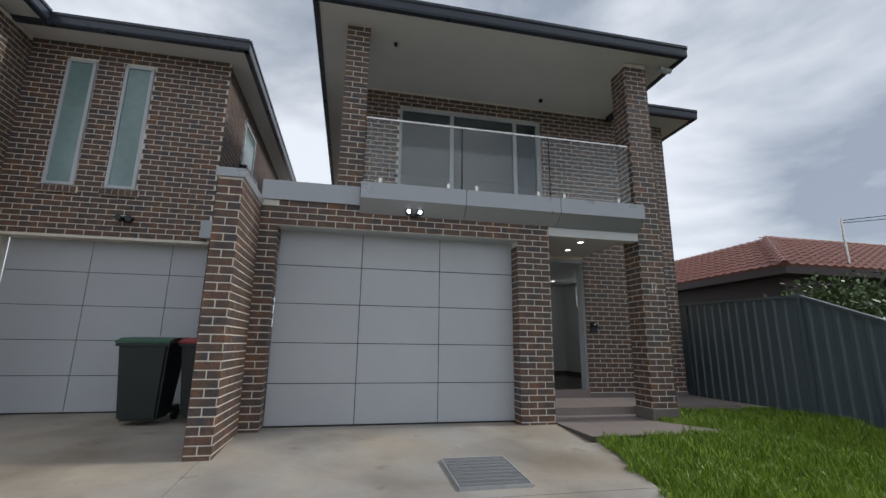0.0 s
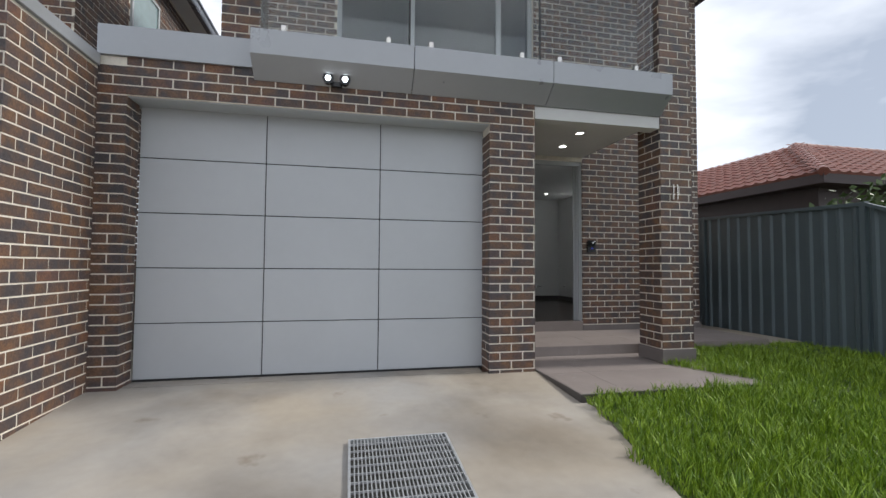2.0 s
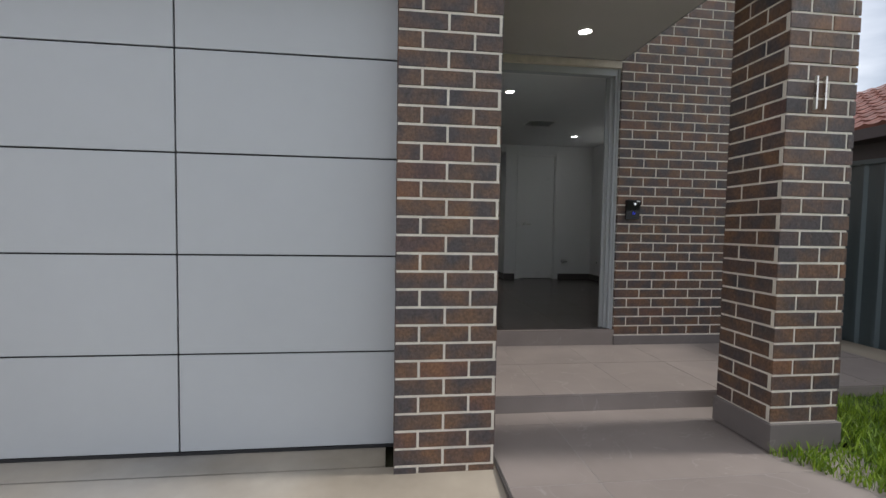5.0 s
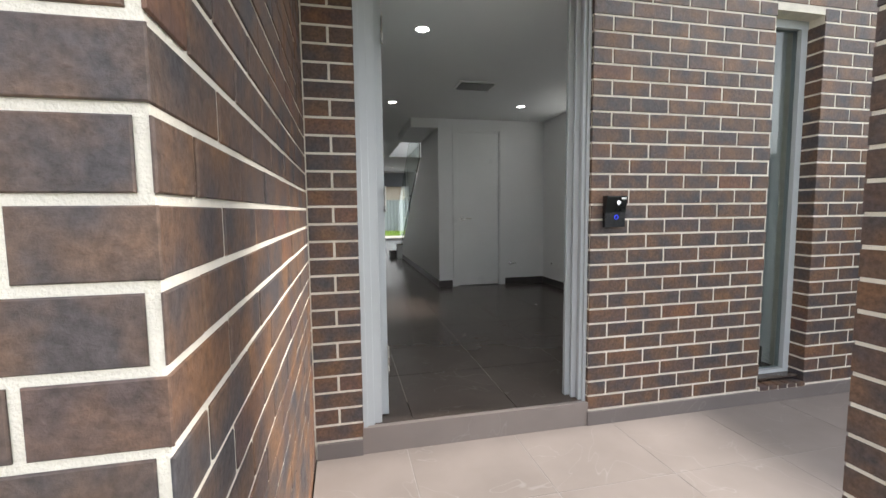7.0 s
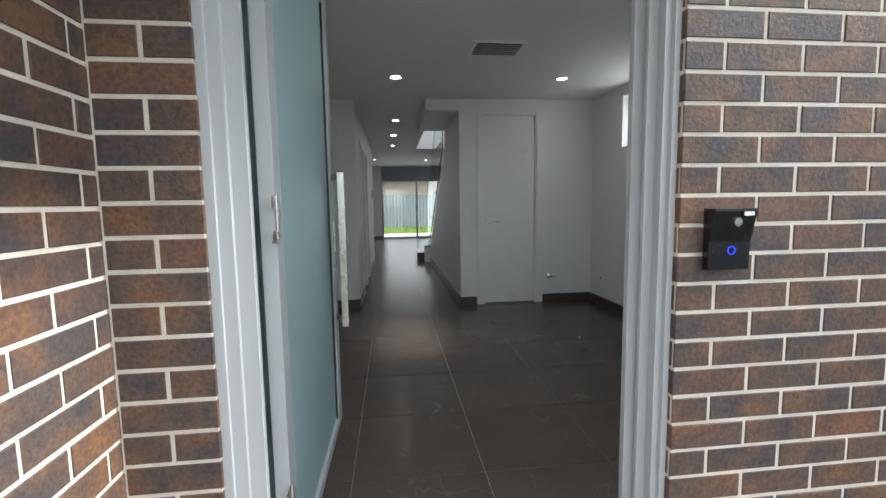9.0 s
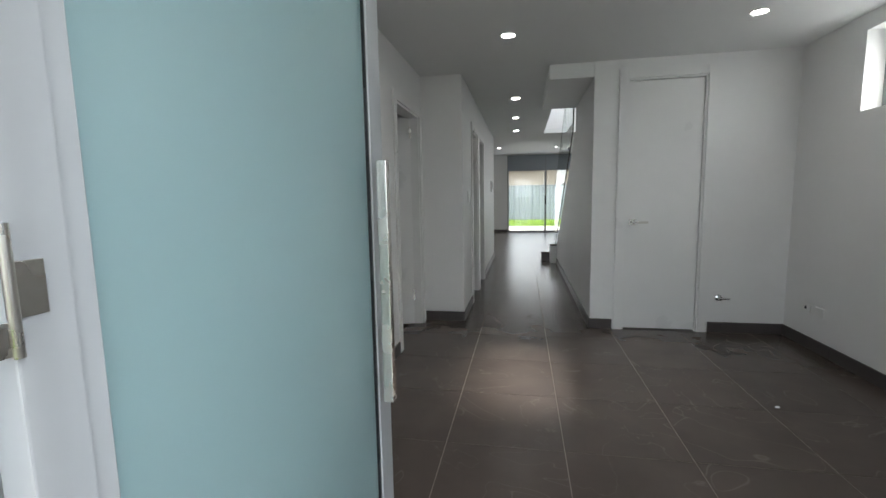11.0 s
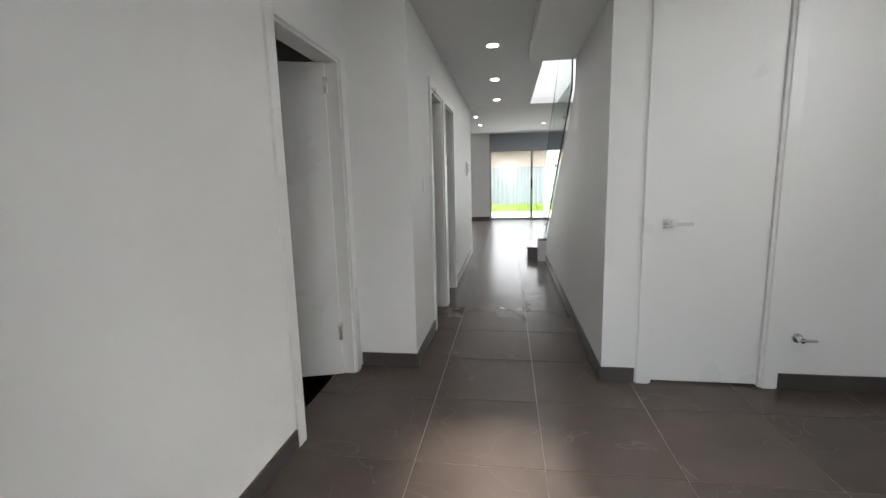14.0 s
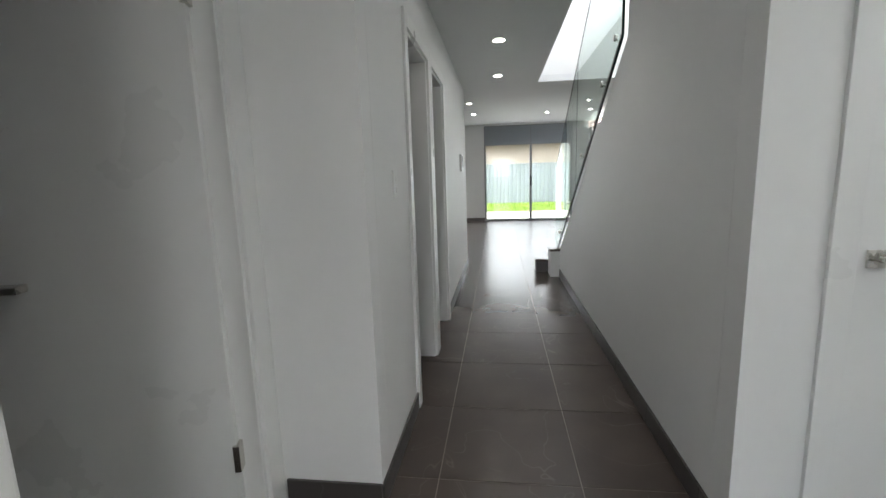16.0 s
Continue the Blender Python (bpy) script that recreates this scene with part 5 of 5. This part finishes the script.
# ---- red-roofed house behind the fence ----
def red_house():
    h = empty("tiled_house", "low house with a red terracotta tiled hip roof behind the fence", "house", at=(0, 0, 0))
    ex0, ey0, ex1, ey1, ez, run, rise = 10.8, 9.0, 24.0, 26.0, 3.08, 3.2, 1.62
    part("wall", boxes((ex0 + 0.5, ey0 + 0.5, 0, ex1 - 0.5, ey1 - 0.5, ez - 0.05)), DARKWALL, h)
    part("fascia", boxes((ex0, ey0, ez - 0.2, ex1, ey0 + 0.04, ez), (ex0, ey0 + 0.041, ez - 0.2, ex0 + 0.04, ey1, ez)), DARKWALL, h)
    part("soffit", boxes((ex0 + 0.041, ey0 + 0.041, ez - 0.19, ex1, ey1, ez - 0.17)), DARKWALL, h)
    bm = bmesh.new()
    v = [bm.verts.new(p) for p in ((ex0, ey0, ez), (ex1, ey0, ez), (ex1, ey1, ez), (ex0, ey1, ez), (ex0 + run, ey0 + run, ez + rise), (ex1, ey0 + run, ez + rise), (ex0 + run, ey1, ez + rise))]
    bm.faces.new((v[0], v[1], v[5], v[4]))
    bm.faces.new((v[3], v[0], v[4], v[6]))
    part("roof_base", bm, ROOFRED, h)
    # rolled tiles in courses
    verts, faces = [], []

    def course_tiles(origin, du, dup, length_at, rows, rowlen):
        nrm = du.cross(dup).normalized()
        if nrm.z < 0:
            nrm = -nrm
        for r in range(rows):
            a, b = length_at(r)
            k = int((b - a) / 0.30)
            for i in range(k):
                base = origin + du * (a + i * 0.30) + dup * (r * rowlen)
                pr = [(0, 0.035), (0.06, 0.062), (0.12, 0.035), (0.20, 0.02), (0.30, 0.03)]
                o = len(verts)
                for u, hh in pr:
                    verts.append(tuple(base + du * u + nrm * (hh + 0.03)))
                for u, hh in pr:
                    verts.append(tuple(base + du * u + dup * (rowlen * 1.06) + nrm * hh))
                for u, hh in pr:
                    verts.append(tuple(base + du * u + nrm * 0.0))
                for q in range(4):
                    faces.append((o + q, o + q + 1, o + q + 6, o + q + 5))
                    faces.append((o + q + 10, o + q + 11, o + q + 1, o + q))

    up1 = Vector((0, run, rise)).normalized()
    tot = math.hypot(run, rise)
    rows = int(tot / 0.33)
    course_tiles(Vector((ex0, ey0, ez)), Vector((1, 0, 0)), up1, lambda r: (run * r / rows, ex1 - ex0), rows, tot / rows)
    up2 = Vector((run, 0, rise)).normalized()
    course_tiles(Vector((ex0, ey0, ez)), Vector((0, 1, 0)), up2, lambda r: (run * r / rows, 12.0), rows, tot / rows)
    me = bpy.data.meshes.new("roof_tiles")
    me.from_pydata(verts, [], faces)
    me.materials.append(ROOFRED)
    o = new("roof_tiles", me)
    o.parent = h
    o["kind"] = "stuff"
    # hip capping
    n = 14
    for i in range(n):
        bm = bmesh.new()
        bmesh.ops.create_cone(bm, cap_ends=True, segments=10, radius1=0.10, radius2=0.085, depth=0.36)
        p = part("ridge_cap", bm, ROOFRED, h)
        d = Vector((run, run, rise))
        p.matrix_local = Matrix.Translation(Vector((ex0, ey0, ez)) + d * ((i + 0.5) / n) + Vector((0, 0, 0.04))) @ d.to_track_quat("Z", "Y").to_matrix().to_4x4()
    for i in range(22):
        bm = bmesh.new()
        bmesh.ops.create_cone(bm, cap_ends=True, segments=10, radius1=0.10, radius2=0.09, depth=0.40, matrix=Matrix.Rotation(radians(90), 4, "Y"))
        p = part("ridge_cap", bm, ROOFRED, h)
        p.location = (ex0 + run + 0.2 + i * 0.39, ey0 + run, ez + rise + 0.03)


red_house()


# ---- shrub ----
def shrub(x, y, z, rx, rz, n, seed, label):
    rng = np.random.default_rng(seed)
    s = empty("shrub", label, "shrub", at=(x, y, 0))
    part("stem", cyl(bmesh.new(), (0, 0, z / 2), 0.05, z, r2=0.03), SOIL, s)
    verts, faces = [], []
    for i in range(n):
        d = rng.normal(size=3)
        d /= np.linalg.norm(d)
        r = rng.uniform(0.25, 1.0) ** 0.6 * (0.8 + 0.3 * math.sin(5 * d[0] + 3 * d[2]))
        c = np.array([d[0] * rx * r, d[1] * rx * r, z + d[2] * rz * r])
        a = rng.normal(size=3)
        a /= np.linalg.norm(a)
        b = np.cross(a, rng.normal(size=3))
        b /= np.linalg.norm(b)
        l, w = rng.uniform(0.08, 0.15), rng.uniform(0.018, 0.035)
        o = len(verts)
        for p in (c, c + a * l * 0.5 + b * w, c + a * l, c + a * l * 0.5 - b * w):
            verts.append(tuple(p))
        faces.append((o, o + 1, o + 2, o + 3))
    me = bpy.data.meshes.new("crown")
    me.from_pydata(verts, [], faces)
    me.materials.append(LEAF)
    o = new("crown", me)
    o.parent = s


shrub(8.2, 6.3, 1.75, 0.9, 0.5, 1500, 1, "loose green shrub behind the fence")
shrub(9.6, 6.6, 1.9, 0.9, 0.55, 1400, 2, "tall green shrub behind the fence")

pole = empty("service_pole", "thin grey service mast with overhead wires on the tiled roof", "pole", at=(13.45, 9.4, 3.1))
part("mast", cyl(bmesh.new(), (0, 0, 0.75), 0.035, 1.5), STEEL, pole)


def wire(name, a, b, sag, parent):
    bm = bmesh.new()
    n = 12
    pts = [Vector(a).lerp(Vector(b), i / n) - Vector((0, 0, sag * 4 * (i / n) * (1 - i / n))) for i in range(n + 1)]
    r = 0.012
    prev = None
    for p in pts:
        cur = [bm.verts.new(p + Vector(o)) for o in ((0, r, 0), (0, -r * 0.5, r * 0.87), (0, -r * 0.5, -r * 0.87))]
        if prev:
            for k in range(3):
                bm.faces.new((prev[k], prev[(k + 1) % 3], cur[(k + 1) % 3], cur[k]))
        prev = cur
    part(name, bm, BLACK, parent)


wire("wire", (0, 0, 1.45), (12, -6, 3.2), 0.2, pole)
wire("wire", (0, 0, 1.38), (12, -6, 2.8), 0.2, pole)

# ---- back garden ----
structure(link("patio", boxes((-0.5, RY + 0.21, 0.0, 6.2, 26.2, F - 0.06)), CONCRETE), "pale concrete patio behind the rear doors", "patio")
bf = tagged(new("back_fence"), "pale corrugated steel fence at the end of the garden", "fence", kind="structure")
for k in range(6):
    fence_panel(bf, 31.0, -6 + k * 2.4, -3.6 + k * 2.4, 2.0, 2.0, 0.0, 0.0, FENCE_PALE, along="x")
    part("post", boxes((-6.03 + k * 2.4, 30.94, 0, -5.97 + k * 2.4, 31.02, 2.02)), FENCE_PALE, bf)


def back_lawn():
    rng = np.random.default_rng(9)
    n = 16000
    x, y = rng.uniform(-2, 8, n), rng.uniform(26.3, 30.9, n)
    h, a = rng.uniform(0.05, 0.14, n), rng.uniform(0, 6.28, n)
    z = np.full(n, 0.16)
    w = 0.012
    v = np.empty((n, 3, 3))
    v[:, 0] = np.stack([x - w * np.cos(a), y - w * np.sin(a), z], 1)
    v[:, 1] = np.stack([x + w * np.cos(a), y + w * np.sin(a), z], 1)
    v[:, 2] = np.stack([x + rng.normal(0, 0.06, n), y + rng.normal(0, 0.06, n), z + h], 1)
    me = bpy.data.meshes.new("grass")
    me.from_pydata(v.reshape(-1, 3).tolist(), [], (np.arange(n)[:, None] * 3 + np.array([0, 1, 2])).tolist())
    me.materials.append(GRASS)
    tagged(new("grass", me), "green unmown grass of the back garden", "grass", kind="stuff")
    structure(link("back_lawn", boxes((-3, 26.21, -0.1, 9, 30.92, 0.17)), leafy("lawn_bed", (0.07, 0.13, 0.02), (0.07, 0.13, 0.02))), "green back lawn", "lawn")


back_lawn()
far_house = empty("far_house", "pale house with a tiled roof beyond the back fence", "house", at=(0, 0, 0))
part("wall", boxes((-3, 36, 0, 12, 44, 3.4)), mat("cream_brick", (0.45, 0.38, 0.30), 0.8), far_house)
part("roof", prism([(35.2, 3.4), (40, 5.4), (44.8, 3.4)], "x", -3.6, 12.6), mat("brown_roof", (0.16, 0.11, 0.09), 0.7), far_house)
part("fascia", boxes((-3.6, 35.15, 3.2, 12.6, 35.19, 3.42)), ALU, far_house)

# ---- pieces of floors and walls ----
lay_tiles()
lay_bricks()
